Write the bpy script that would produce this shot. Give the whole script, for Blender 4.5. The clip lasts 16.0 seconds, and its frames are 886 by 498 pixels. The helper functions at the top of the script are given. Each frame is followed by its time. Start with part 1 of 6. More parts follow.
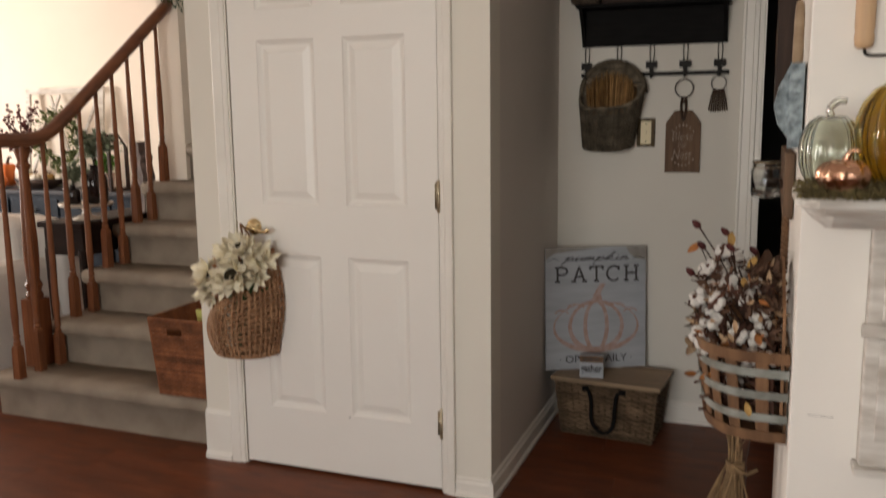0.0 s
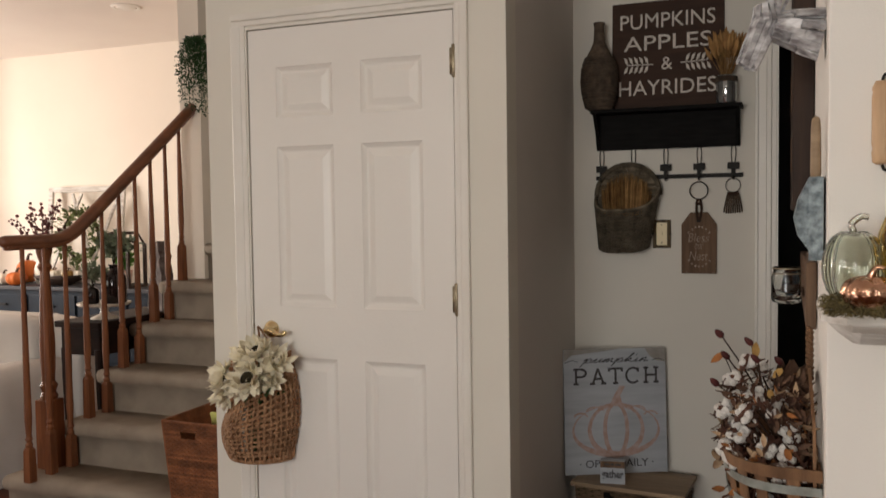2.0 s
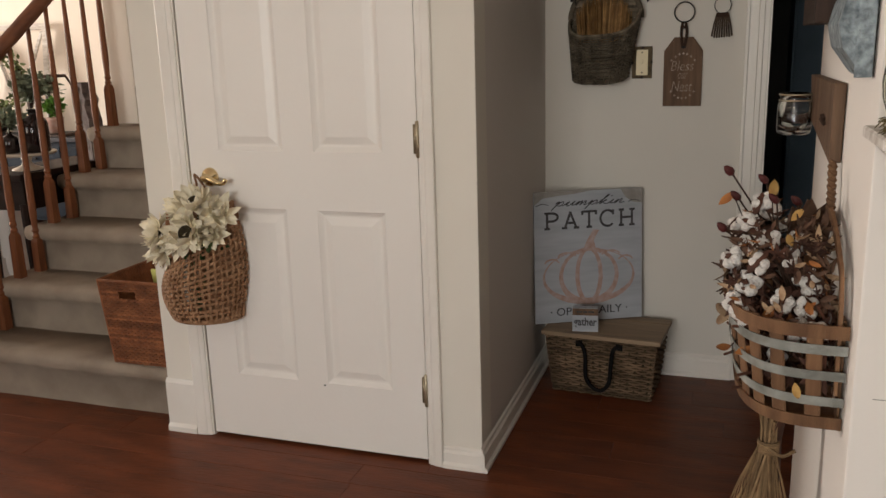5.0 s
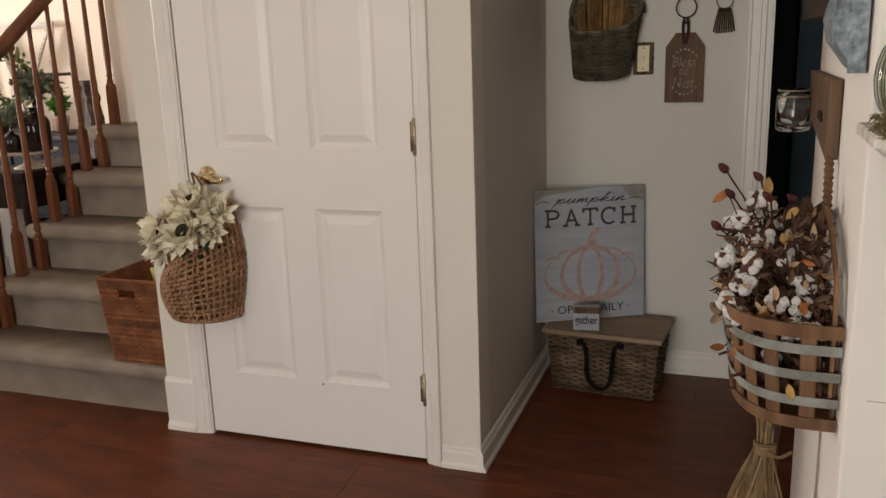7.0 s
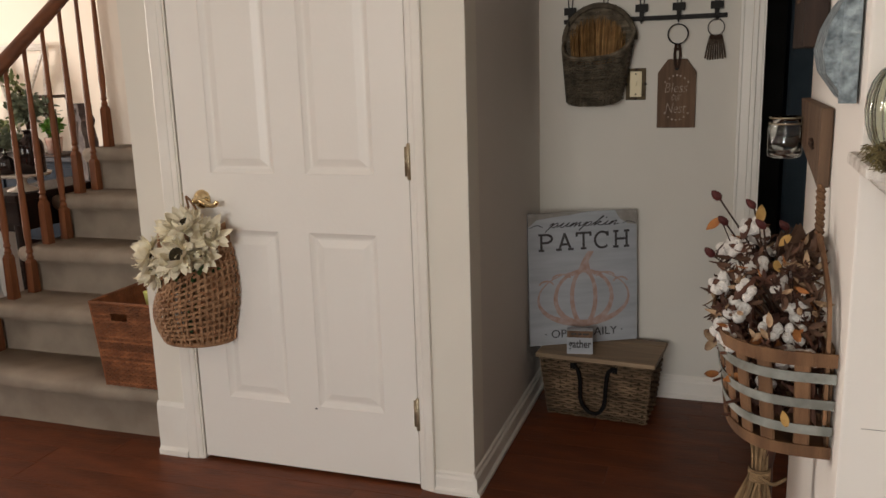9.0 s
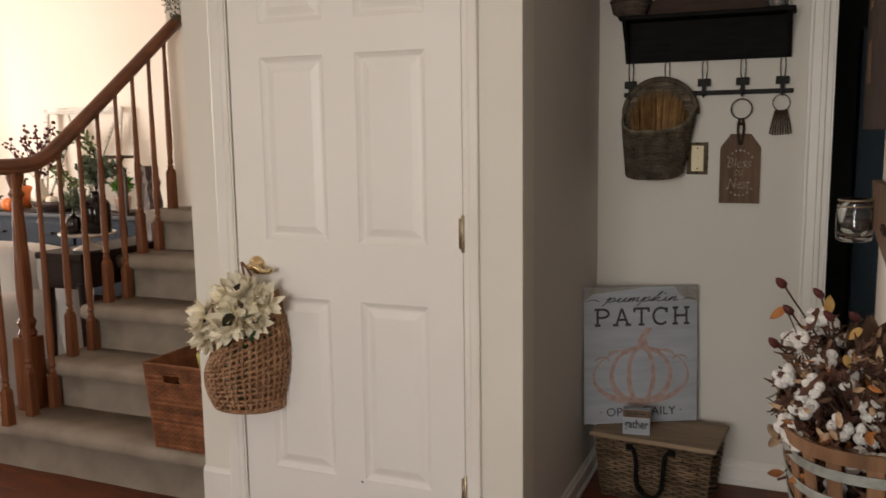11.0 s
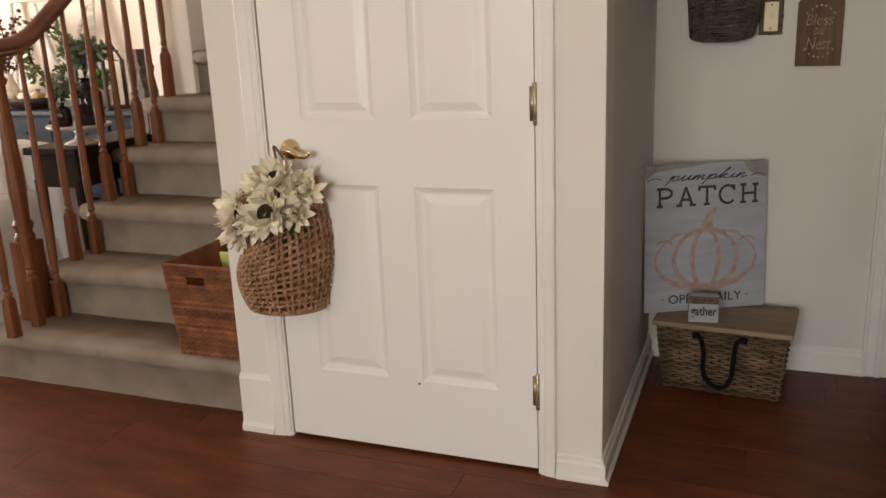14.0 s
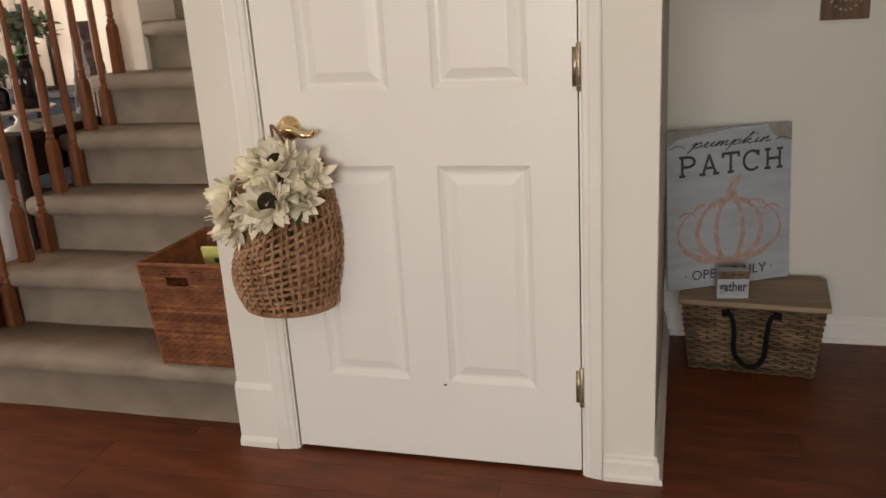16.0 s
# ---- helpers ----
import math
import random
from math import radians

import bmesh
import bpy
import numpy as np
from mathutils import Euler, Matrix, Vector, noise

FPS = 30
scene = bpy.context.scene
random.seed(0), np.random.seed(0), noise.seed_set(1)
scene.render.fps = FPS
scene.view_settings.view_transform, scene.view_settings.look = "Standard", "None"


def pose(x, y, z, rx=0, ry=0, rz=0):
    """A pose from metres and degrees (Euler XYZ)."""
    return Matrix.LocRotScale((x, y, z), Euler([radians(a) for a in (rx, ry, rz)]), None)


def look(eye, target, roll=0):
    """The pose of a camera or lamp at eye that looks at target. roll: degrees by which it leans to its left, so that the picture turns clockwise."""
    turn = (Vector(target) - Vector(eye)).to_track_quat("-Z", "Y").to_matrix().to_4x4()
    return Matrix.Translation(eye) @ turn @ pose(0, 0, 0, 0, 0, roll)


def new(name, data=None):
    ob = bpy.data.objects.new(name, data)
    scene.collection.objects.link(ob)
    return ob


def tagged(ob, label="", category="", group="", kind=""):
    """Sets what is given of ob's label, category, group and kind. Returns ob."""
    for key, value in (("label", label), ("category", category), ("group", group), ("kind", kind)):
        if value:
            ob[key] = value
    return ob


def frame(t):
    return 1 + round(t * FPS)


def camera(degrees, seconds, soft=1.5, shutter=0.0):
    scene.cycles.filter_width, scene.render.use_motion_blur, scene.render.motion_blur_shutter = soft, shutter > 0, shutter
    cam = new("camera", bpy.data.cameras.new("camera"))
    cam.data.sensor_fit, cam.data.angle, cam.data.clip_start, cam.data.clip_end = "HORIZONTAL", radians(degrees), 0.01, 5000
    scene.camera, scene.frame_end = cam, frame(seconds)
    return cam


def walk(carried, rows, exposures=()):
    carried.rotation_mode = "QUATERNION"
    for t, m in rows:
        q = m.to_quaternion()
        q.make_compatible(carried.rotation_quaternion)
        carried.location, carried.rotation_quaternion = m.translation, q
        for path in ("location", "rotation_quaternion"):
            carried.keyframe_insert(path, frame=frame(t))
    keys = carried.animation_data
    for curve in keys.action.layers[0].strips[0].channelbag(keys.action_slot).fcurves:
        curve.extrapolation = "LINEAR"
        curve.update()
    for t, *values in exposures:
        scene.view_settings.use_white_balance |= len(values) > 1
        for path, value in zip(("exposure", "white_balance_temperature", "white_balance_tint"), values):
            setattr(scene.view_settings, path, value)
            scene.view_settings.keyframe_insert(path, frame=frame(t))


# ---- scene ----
cam = camera(55.6, 16.0, shutter=0.5)
PATH = [
    (0, (0.113, -0.051, 1.337), (-0.589, 1.796, 1.024), -0.7),
    (0.5, (0.123, -0.056, 1.377), (-0.607, 1.802, 1.25), -0.7),
    (1, (0.099, -0.039, 1.386), (-0.646, 1.817, 1.389), -0.4),
    (1.5, (0.099, -0.042, 1.379), (-0.647, 1.813, 1.354), -0.7),
    (2, (0.096, -0.053, 1.377), (-0.64, 1.805, 1.281), -0.8),
    (2.5, (0.095, -0.039, 1.376), (-0.643, 1.809, 1.175), -0.9),
    (3, (0.09, 0.0, 1.35), (-0.661, 1.829, 1.05), -0.9),
    (3.5, (0.032, 0.058, 1.349), (-0.688, 1.89, 0.996), -1.4),
    (4, (-0.032, 0.128, 1.327), (-0.663, 1.981, 0.917), -1.4),
    (4.5, (-0.031, 0.203, 1.33), (-0.659, 2.046, 0.874), -1.6),
    (7, (0.004, 0.259, 1.329), (-0.648, 2.09, 0.859), -1.9),
    (7.5, (-0.004, 0.246, 1.331), (-0.641, 2.086, 0.873), -1.7),
    (8, (0.002, 0.245, 1.335), (-0.629, 2.089, 0.883), -1.9),
    (10.5, (-0.003, 0.29, 1.357), (-0.705, 2.135, 1.04), -0.6),
    (11, (0.0, 0.3, 1.366), (-0.772, 2.124, 1.092), -0.8),
    (11.5, (0.014, 0.311, 1.36), (-0.816, 2.113, 1.105), -0.7),
    (12, (0.032, 0.323, 1.363), (-0.824, 2.114, 1.114), -0.9),
    (12.5, (0.046, 0.333, 1.359), (-0.829, 2.114, 1.111), -1.1),
    (13, (0.02, 0.364, 1.327), (-0.866, 2.131, 1.024), -1.4),
    (13.5, (-0.155, 0.43, 1.295), (-0.975, 2.2, 0.853), -1.8),
    (14, (-0.348, 0.468, 1.277), (-1.05, 2.268, 0.759), -2.3),
    (14.5, (-0.444, 0.514, 1.272), (-1.086, 2.338, 0.761), -1.9),
    (15, (-0.517, 0.612, 1.264), (-1.165, 2.432, 0.748), -2.2),
    (15.5, (-0.562, 0.654, 1.246), (-1.199, 2.468, 0.695), -3.0),
    (16, (-0.679, 0.639, 1.251), (-1.22, 2.473, 0.664), -3.5),
]
EXPOSURES = [(0, -0.06), (0.5, -0.04), (1.0, -0.20), (2.0, -0.18), (3.5, -0.03), (7.5, -0.02), (12.5, 0.0), (13.3, 0.12), (14.2, 0.24), (16, 0.25)]
walk(cam, [(t, look(eye, target, roll)) for t, eye, target, roll in PATH], EXPOSURES)

# ---- world and light ----
world = bpy.data.worlds.new("sky")
scene.world = world
world.use_nodes = True
wn = world.node_tree
sky = wn.nodes.new("ShaderNodeTexSky")
sky.sky_type, sky.sun_disc = "NISHITA", False
sky.sun_elevation, sky.sun_rotation = radians(35), radians(200)
wn.links.new(sky.outputs[0], wn.nodes["Background"].inputs[0])
wn.nodes["Background"].inputs[1].default_value = 0.10


def window_light(name, x, y, z, rx, rz, w, h, watts, colour):
    lamp = bpy.data.lights.new(name, "AREA")
    lamp.shape, lamp.size, lamp.size_y, lamp.energy, lamp.color = "RECTANGLE", w, h, watts, colour
    ob = new(name, lamp)
    ob.matrix_world = pose(x, y, z, rx, 0, rz)
    return ob


# daylight in unseen window openings behind the camera and at the far side of the living room
window_light("unseen_window_daylight", -0.75, -3.13, 1.58, 108, 0, 2.0, 1.35, 118, (1.0, 0.973, 0.932))
# assumed openings, added to brighten the living room
window_light("unseen_window_daylight", -5.6, -3.13, 1.45, 90, 0, 2.2, 1.4, 30, (1.0, 0.94, 0.86))
window_light("unseen_window_daylight", -8.43, 3.4, 1.5, 90, -90, 1.4, 1.4, 240, (1.0, 0.90, 0.82))

# ---- materials ----


def mat(name, col, col2=None, rough=0.6, metal=0.0, scale=6.0, bump=0.15, bscale=80.0, stretch=(1, 1, 1), rnd=0.0, island=0.0, detail=6.0, dist=0.02):
    m = bpy.data.materials.new(name)
    m.use_nodes = True
    t = m.node_tree
    b = t.nodes["Principled BSDF"]
    co = t.nodes.new("ShaderNodeTexCoord")
    mp = t.nodes.new("ShaderNodeMapping")
    mp.inputs["Scale"].default_value = stretch
    t.links.new(co.outputs["Object"], mp.inputs[0])
    n = t.nodes.new("ShaderNodeTexNoise")
    n.inputs["Scale"].default_value, n.inputs["Detail"].default_value = scale, detail
    t.links.new(mp.outputs[0], n.inputs["Vector"])
    ramp = t.nodes.new("ShaderNodeValToRGB")
    col2 = col2 or tuple(c * 0.86 for c in col)
    ramp.color_ramp.elements[0].position, ramp.color_ramp.elements[0].color = 0.32, (*col2, 1)
    ramp.color_ramp.elements[1].position, ramp.color_ramp.elements[1].color = 0.68, (*col, 1)
    t.links.new(n.outputs["Fac"], ramp.inputs[0])
    out = ramp.outputs[0]
    if rnd or island:
        src = t.nodes.new("ShaderNodeObjectInfo").outputs["Random"] if rnd else t.nodes.new("ShaderNodeNewGeometry").outputs["Random Per Island"]
        amount = rnd or island
        mr = t.nodes.new("ShaderNodeMapRange")
        mr.inputs["To Min"].default_value, mr.inputs["To Max"].default_value = 1 - amount, 1 + amount
        t.links.new(src, mr.inputs["Value"])
        hsv = t.nodes.new("ShaderNodeHueSaturation")
        t.links.new(mr.outputs[0], hsv.inputs["Value"])
        t.links.new(out, hsv.inputs["Color"])
        out = hsv.outputs[0]
    t.links.new(out, b.inputs["Base Color"])
    n2 = t.nodes.new("ShaderNodeTexNoise")
    n2.inputs["Scale"].default_value, n2.inputs["Detail"].default_value = bscale, 4.0
    t.links.new(mp.outputs[0], n2.inputs["Vector"])
    bp = t.nodes.new("ShaderNodeBump")
    bp.inputs["Strength"].default_value, bp.inputs["Distance"].default_value = bump, dist
    t.links.new(n2.outputs["Fac"], bp.inputs["Height"])
    t.links.new(bp.outputs[0], b.inputs["Normal"])
    rr = t.nodes.new("ShaderNodeMapRange")
    rr.inputs["To Min"].default_value, rr.inputs["To Max"].default_value = max(rough - 0.08, 0.02), min(rough + 0.08, 1)
    t.links.new(n.outputs["Fac"], rr.inputs["Value"])
    t.links.new(rr.outputs[0], b.inputs["Roughness"])
    b.inputs["Metallic"].default_value = metal
    if rough >= 0.45 and not metal:
        b.inputs["Specular IOR Level"].default_value = 0.22
    return m


def glass_mat(name, col, rough=0.04):
    m = bpy.data.materials.new(name)
    m.use_nodes = True
    b = m.node_tree.nodes["Principled BSDF"]
    b.inputs["Base Color"].default_value = (*col, 1)
    b.inputs["Transmission Weight"].default_value = 1.0
    b.inputs["Roughness"].default_value, b.inputs["IOR"].default_value = rough, 1.45
    return m


M_WALL = mat("unseen taupe wall, darkened to cut bounced light paint", (0.77, 0.735, 0.655), (0.73, 0.695, 0.615), 0.7, scale=1.5, bump=0.06, bscale=220)
# side wall tone greyed for its shade; the corner chips share it
M_GREIGE = mat("greige for shaded wall and chips", (0.70, 0.655, 0.605), (0.66, 0.615, 0.565), 0.7, scale=1.5, bump=0.06, bscale=220)
M_LIVING = mat("warm unseen taupe wall, darkened to cut bounced light paint", (0.83, 0.75, 0.65), (0.79, 0.71, 0.61), 0.75, scale=1.2, bump=0.06, bscale=220)
M_BREAST = mat("off white wall paint", (0.86, 0.825, 0.77), (0.82, 0.785, 0.73), 0.72, scale=1.4, bump=0.06, bscale=220)
# nook back wall: a less yellow cream, lowered to stand in for shade
M_NOOK = mat("nook cream lowered for shade", (0.70, 0.67, 0.605), (0.66, 0.63, 0.565), 0.7, scale=1.5, bump=0.06, bscale=220)
M_CEIL = mat("ceiling paint", (0.82, 0.765, 0.70), (0.79, 0.73, 0.67), 0.85, scale=2, bump=0.15, bscale=160)
M_DOOR = mat("satin white door paint", (0.84, 0.81, 0.76), (0.82, 0.785, 0.73), 0.38, scale=1.6, bump=0.04, bscale=60)
M_TRIM = mat("white trim paint", (0.82, 0.79, 0.73), (0.76, 0.72, 0.65), 0.42, scale=4, bump=0.06, bscale=90)
M_FLOOR = mat("red brown laminate plank", (0.175, 0.051, 0.0195), (0.086, 0.024, 0.0098), 0.42, scale=4.5, bump=0.10, bscale=34, stretch=(0.9, 3.2, 3.2), rnd=0.07, detail=9)
M_FLOOR.node_tree.nodes["Principled BSDF"].inputs["Specular IOR Level"].default_value = 0.20
M_UNDER = mat("dark joint", (0.05, 0.018, 0.010), rough=0.6)
M_CARPET = mat("beige stair carpet", (0.48, 0.405, 0.32), (0.36, 0.295, 0.23), 0.95, scale=7, bump=1.0, bscale=260, dist=0.012)
M_OAK = mat("stained oak", (0.225, 0.082, 0.033), (0.12, 0.042, 0.018), 0.48, scale=5, bump=0.1, bscale=50, stretch=(9, 9, 0.8), detail=9)
M_RAIL = mat("stained oak rail", (0.215, 0.078, 0.032), (0.11, 0.038, 0.017), 0.44, scale=5, bump=0.08, bscale=50, stretch=(9, 0.9, 3), detail=9)
M_BRASS = mat("polished brass", (0.82, 0.66, 0.38), (0.66, 0.50, 0.26), 0.12, 1.0, scale=20, bump=0.03)
M_HINGE = mat("aged brass", (0.52, 0.45, 0.32), (0.34, 0.28, 0.19), 0.38, 0.8, scale=40, bump=0.1)
M_IRON = mat("black iron", (0.012, 0.011, 0.010), (0.020, 0.018, 0.016), 0.6, 0.0, scale=30, bump=0.2)
M_BLACK = mat("black painted wood", (0.005, 0.0045, 0.0045), (0.010, 0.009, 0.0085), 0.5, scale=10, bump=0.2, stretch=(1, 6, 6))
M_BLACK.node_tree.nodes["Principled BSDF"].inputs["Specular IOR Level"].default_value = 0.06
# shade of the unlit room and closet put into one dark colour
M_DARK = mat("paint darkened for unlit shade", (0.10, 0.095, 0.09), rough=0.8)
M_BLUE = mat("slate blue paint", (0.15, 0.215, 0.27), (0.11, 0.165, 0.215), 0.5, scale=5)
M_HOOP = mat("dull galvanized hoop", (0.33, 0.345, 0.315), (0.16, 0.165, 0.145), 0.6, 0.15, scale=22, bump=0.2)
M_GLASS = glass_mat("clear glass", (0.95, 0.97, 0.96))
M_GREEN_GLASS = glass_mat("pale green glass", (0.91, 0.955, 0.88))
M_AMBER = glass_mat("amber glass", (0.76, 0.59, 0.19))
M_COPPER = mat("hammered copper", (0.78, 0.47, 0.32), (0.60, 0.34, 0.22), 0.20, 1.0, scale=30, bump=0.5, bscale=40)
M_MOSS = mat("dry moss", (0.18, 0.145, 0.062), (0.07, 0.056, 0.025), 0.95, scale=40, island=0.4)
M_WHITEWOOD = mat("chippy white painted wood", (0.80, 0.77, 0.72), (0.50, 0.455, 0.40), 0.7, scale=9, bump=0.4, bscale=70, stretch=(1, 5, 5))
M_SLIP = mat("white slipcover cotton", (0.70, 0.66, 0.615), (0.62, 0.58, 0.535), 0.9, scale=3, bump=0.25, bscale=5, dist=0.03)

# ---- mesh helpers ----


def part(name, bm, material, parent, label="", smooth=False):
    me = bpy.data.meshes.new(name)
    bm.normal_update()
    bm.to_mesh(me)
    bm.free()
    me.materials.append(material)
    if smooth:
        for p in me.polygons:
            p.use_smooth = True
    ob = new(name, me)
    if parent is not None:
        ob.parent = parent
    if label:
        ob["label"] = label
    return ob


def thing(name, loc, label, category, group="", rz=0.0, kind="", rx=0.0, ry=0.0):
    ob = new(name)
    ob.empty_display_size = 0.05
    ob.matrix_world = pose(*loc, rx, ry, rz)
    return tagged(ob, label, category, group, kind)


def structure(name, bm, material, label, smooth=False):
    return tagged(part(name, bm, material, None, smooth=smooth), label, name.split("_")[0], kind="structure")


def box(bm, x0, x1, y0, y1, z0, z1, bevel=0.0, m=None):
    r = bmesh.ops.create_cube(bm, size=1.0)
    vs = r["verts"]
    for v in vs:
        v.co = Vector(((x0 + x1) / 2 + v.co.x * (x1 - x0), (y0 + y1) / 2 + v.co.y * (y1 - y0), (z0 + z1) / 2 + v.co.z * (z1 - z0)))
    if m is not None:
        bmesh.ops.transform(bm, matrix=m, verts=vs)
    if bevel:
        es = list({e for v in vs for e in v.link_edges})
        bmesh.ops.bevel(bm, geom=es, offset=bevel, segments=2, profile=0.6, affect="EDGES")
    return bm


def newbox(*a, **k):
    return box(bmesh.new(), *a, **k)


def lathe(bm, profile, n=20, m=None, squash=(1, 1)):
    rings = []
    for r, z in profile:
        ring = [bm.verts.new((r * squash[0] * math.cos(2 * math.pi * i / n), r * squash[1] * math.sin(2 * math.pi * i / n), z)) for i in range(n)]
        rings.append(ring)
    for a, b in zip(rings, rings[1:]):
        for i in range(n):
            bm.faces.new((a[i], a[(i + 1) % n], b[(i + 1) % n], b[i]))
    for ring, flip in ((rings[0], True), (rings[-1], False)):
        if profile[0 if flip else -1][0] > 1e-4:
            bm.faces.new(ring[::-1] if flip else ring)
    if m is not None:
        bmesh.ops.transform(bm, matrix=m, verts=[v for r in rings for v in r])
    return bm


def tube(bm, pts, radius, n=8, wide=1.0, close=False, up=(0, 0, 1)):
    """A tube along points; radius a number or a list; wide flattens it across."""
    pts = [Vector(p) for p in pts]
    rads = radius if isinstance(radius, (list, tuple)) else [radius] * len(pts)
    rings = []
    for i, p in enumerate(pts):
        a = pts[i - 1] if (i or close) else p
        b = pts[(i + 1) % len(pts)] if (i + 1 < len(pts) or close) else p
        d = (b - a).normalized()
        side = d.cross(Vector(up))
        if side.length < 1e-3:
            side = d.cross(Vector((1, 0, 0)))
        side.normalize()
        top = side.cross(d).normalized()
        rings.append([bm.verts.new(p + rads[i] * (math.cos(2 * math.pi * k / n) * side * wide + math.sin(2 * math.pi * k / n) * top)) for k in range(n)])
    last = len(rings) if close else len(rings) - 1
    for i in range(last):
        a, b = rings[i], rings[(i + 1) % len(rings)]
        for k in range(n):
            bm.faces.new((a[k], a[(k + 1) % n], b[(k + 1) % n], b[k]))
    if not close:
        bm.faces.new(rings[0][::-1])
        bm.faces.new(rings[-1])
    return bm


def ribbon(bm, pts, normals, w, th):
    """A flat strand along points: w across, th thick along the normals."""
    rings = []
    for i, p in enumerate(pts):
        d = (pts[min(i + 1, len(pts) - 1)] - pts[max(i - 1, 0)]).normalized()
        nrm = normals[i]
        s = d.cross(nrm).normalized() * (w / 2)
        h = nrm * (th / 2)
        rings.append([bm.verts.new(c) for c in (p - s - h, p + s - h, p + s * 0.8 + h, p - s * 0.8 + h)])
    for a, b in zip(rings, rings[1:]):
        for k in range(4):
            bm.faces.new((a[k], a[(k + 1) % 4], b[(k + 1) % 4], b[k]))
    bm.faces.new(rings[0][::-1])
    bm.faces.new(rings[-1])


def weave(surface, nu, nv, wu, wv, th, amp, rng, jitter=0.0, fine=3):
    """Strands over and under one another on surface(u, v) -> point, normal. Rows run along u, columns along v. Two lists of bmeshes."""
    rows, cols = [], []
    for j in range(nv):
        v = (j + 0.5) / nv
        pts, ns = [], []
        drift, phase = rng.uniform(-jitter, jitter) / nv, rng.uniform(0, 6.28)
        for i in range(nu * fine + 1):
            u = i / (nu * fine)
            p, n = surface(u, max(0.0, min(1.0, v + drift * math.sin(u * 7 + phase))))
            pts.append(p + n * amp * math.cos(math.pi * (i / fine + j)))
            ns.append(n)
        rows.append(bmesh.new())
        ribbon(rows[-1], pts, ns, wu * rng.uniform(0.82, 1.12), th)
    for i in range(nu + 1):
        pts, ns = [], []
        drift, phase = rng.uniform(-jitter, jitter) / nu, rng.uniform(0, 6.28)
        for j in range(nv * fine + 1):
            v = j / (nv * fine)
            p, n = surface(max(0.0, min(1.0, i / nu + drift * math.sin(v * 5 + phase))), v)
            pts.append(p - n * amp * math.cos(math.pi * (i + v * nv - 0.5)))
            ns.append(n)
        cols.append(bmesh.new())
        ribbon(cols[-1], pts, ns, wv * rng.uniform(0.82, 1.12), th)
    return rows, cols


def curved(points, n=6):
    """A smooth line through a few points (Catmull-Rom)."""
    p = [Vector(q) for q in points]
    p = [2 * p[0] - p[1]] + p + [2 * p[-1] - p[-2]]
    out = []
    for i in range(1, len(p) - 2):
        for k in range(n):
            t = k / n
            out.append(0.5 * (2 * p[i] + (p[i + 1] - p[i - 1]) * t + (2 * p[i - 1] - 5 * p[i] + 4 * p[i + 1] - p[i + 2]) * t * t + (3 * p[i] - p[i - 1] - 3 * p[i + 1] + p[i + 2]) * t**3))
    return out + [p[-2]]


def text_mesh(words, size, extrude=0.0008, bold=0.0, space=1.0):
    cu = bpy.data.curves.new("lettering", "FONT")
    cu.body, cu.size, cu.extrude, cu.align_x, cu.resolution_u = words, size, extrude, "CENTER", 3
    cu.offset, cu.space_character = bold, space
    ob = bpy.data.objects.new("lettering", cu)
    scene.collection.objects.link(ob)
    bpy.context.view_layer.update()
    me = bpy.data.meshes.new_from_object(ob.evaluated_get(bpy.context.evaluated_depsgraph_get()))
    bpy.data.objects.remove(ob)
    bm = bmesh.new()
    bm.from_mesh(me)
    return bm


def lettering(name, words, width, height, centre, material, parent, bold=0.0, slant=0.0, space=1.0):
    """Lettering that faces -y, fitted into width x height round the centre (x, y, z)."""
    bm = text_mesh(words, 0.1, 0.0008, bold, space)
    xs, ys = [v.co.x for v in bm.verts], [v.co.y for v in bm.verts]
    cx, cy = (min(xs) + max(xs)) / 2, (min(ys) + max(ys)) / 2
    sx, sy = width / (max(xs) - min(xs)), height / (max(ys) - min(ys))
    for v in bm.verts:
        x, y, z = (v.co.x - cx) * sx, (v.co.y - cy) * sy, v.co.z
        v.co = Vector((centre[0] + x + slant * y, centre[1] - z, centre[2] + y))
    return part(name, bm, material, parent)


# ---- the room shell ----
ROOM_H = 2.85
WALL_Y, NOOK_Y = 2.61, 3.605
LEFT_X, CORNER_X = -1.91, -0.727
SIDE_X, BREAST_Y, SIDE_END = 0.185, 1.64, 2.55

# unseen walls are toned down to taupe to cut bounced light
M_TAUPE = mat("taupe paint to cut bounce", (0.30, 0.275, 0.245), (0.27, 0.245, 0.215), 0.75, scale=1.5, bump=0.06, bscale=220)
# closet wall with the door opening: left pier, right pier, header, and its two returns
bm = bmesh.new()
box(bm, LEFT_X, -1.735, WALL_Y, WALL_Y + 0.115, 0, ROOM_H)
box(bm, -0.904, CORNER_X, WALL_Y, WALL_Y + 0.115, 0, ROOM_H, 0.004)
box(bm, -1.735, -0.904, WALL_Y, WALL_Y + 0.115, 2.055, ROOM_H)
structure("wall_closet_front", bm, M_WALL, "cream painted wall with a white panelled door")
structure("wall_closet_side", newbox(CORNER_X - 0.115, CORNER_X - 0.0015, WALL_Y + 0.115, NOOK_Y, 0, ROOM_H), M_GREIGE, "side wall of the entry nook, greyed for its shade")
structure("wall_stair_side", newbox(LEFT_X + 0.0015, LEFT_X + 0.115, WALL_Y + 0.115, 7.2, 0, 5.2), M_WALL, "unseen taupe wall, darkened to cut bounced light along the carpeted stairs")
bm = bmesh.new()
box(bm, CORNER_X - 0.115, 0.10, NOOK_Y, NOOK_Y + 0.115, 0, ROOM_H)
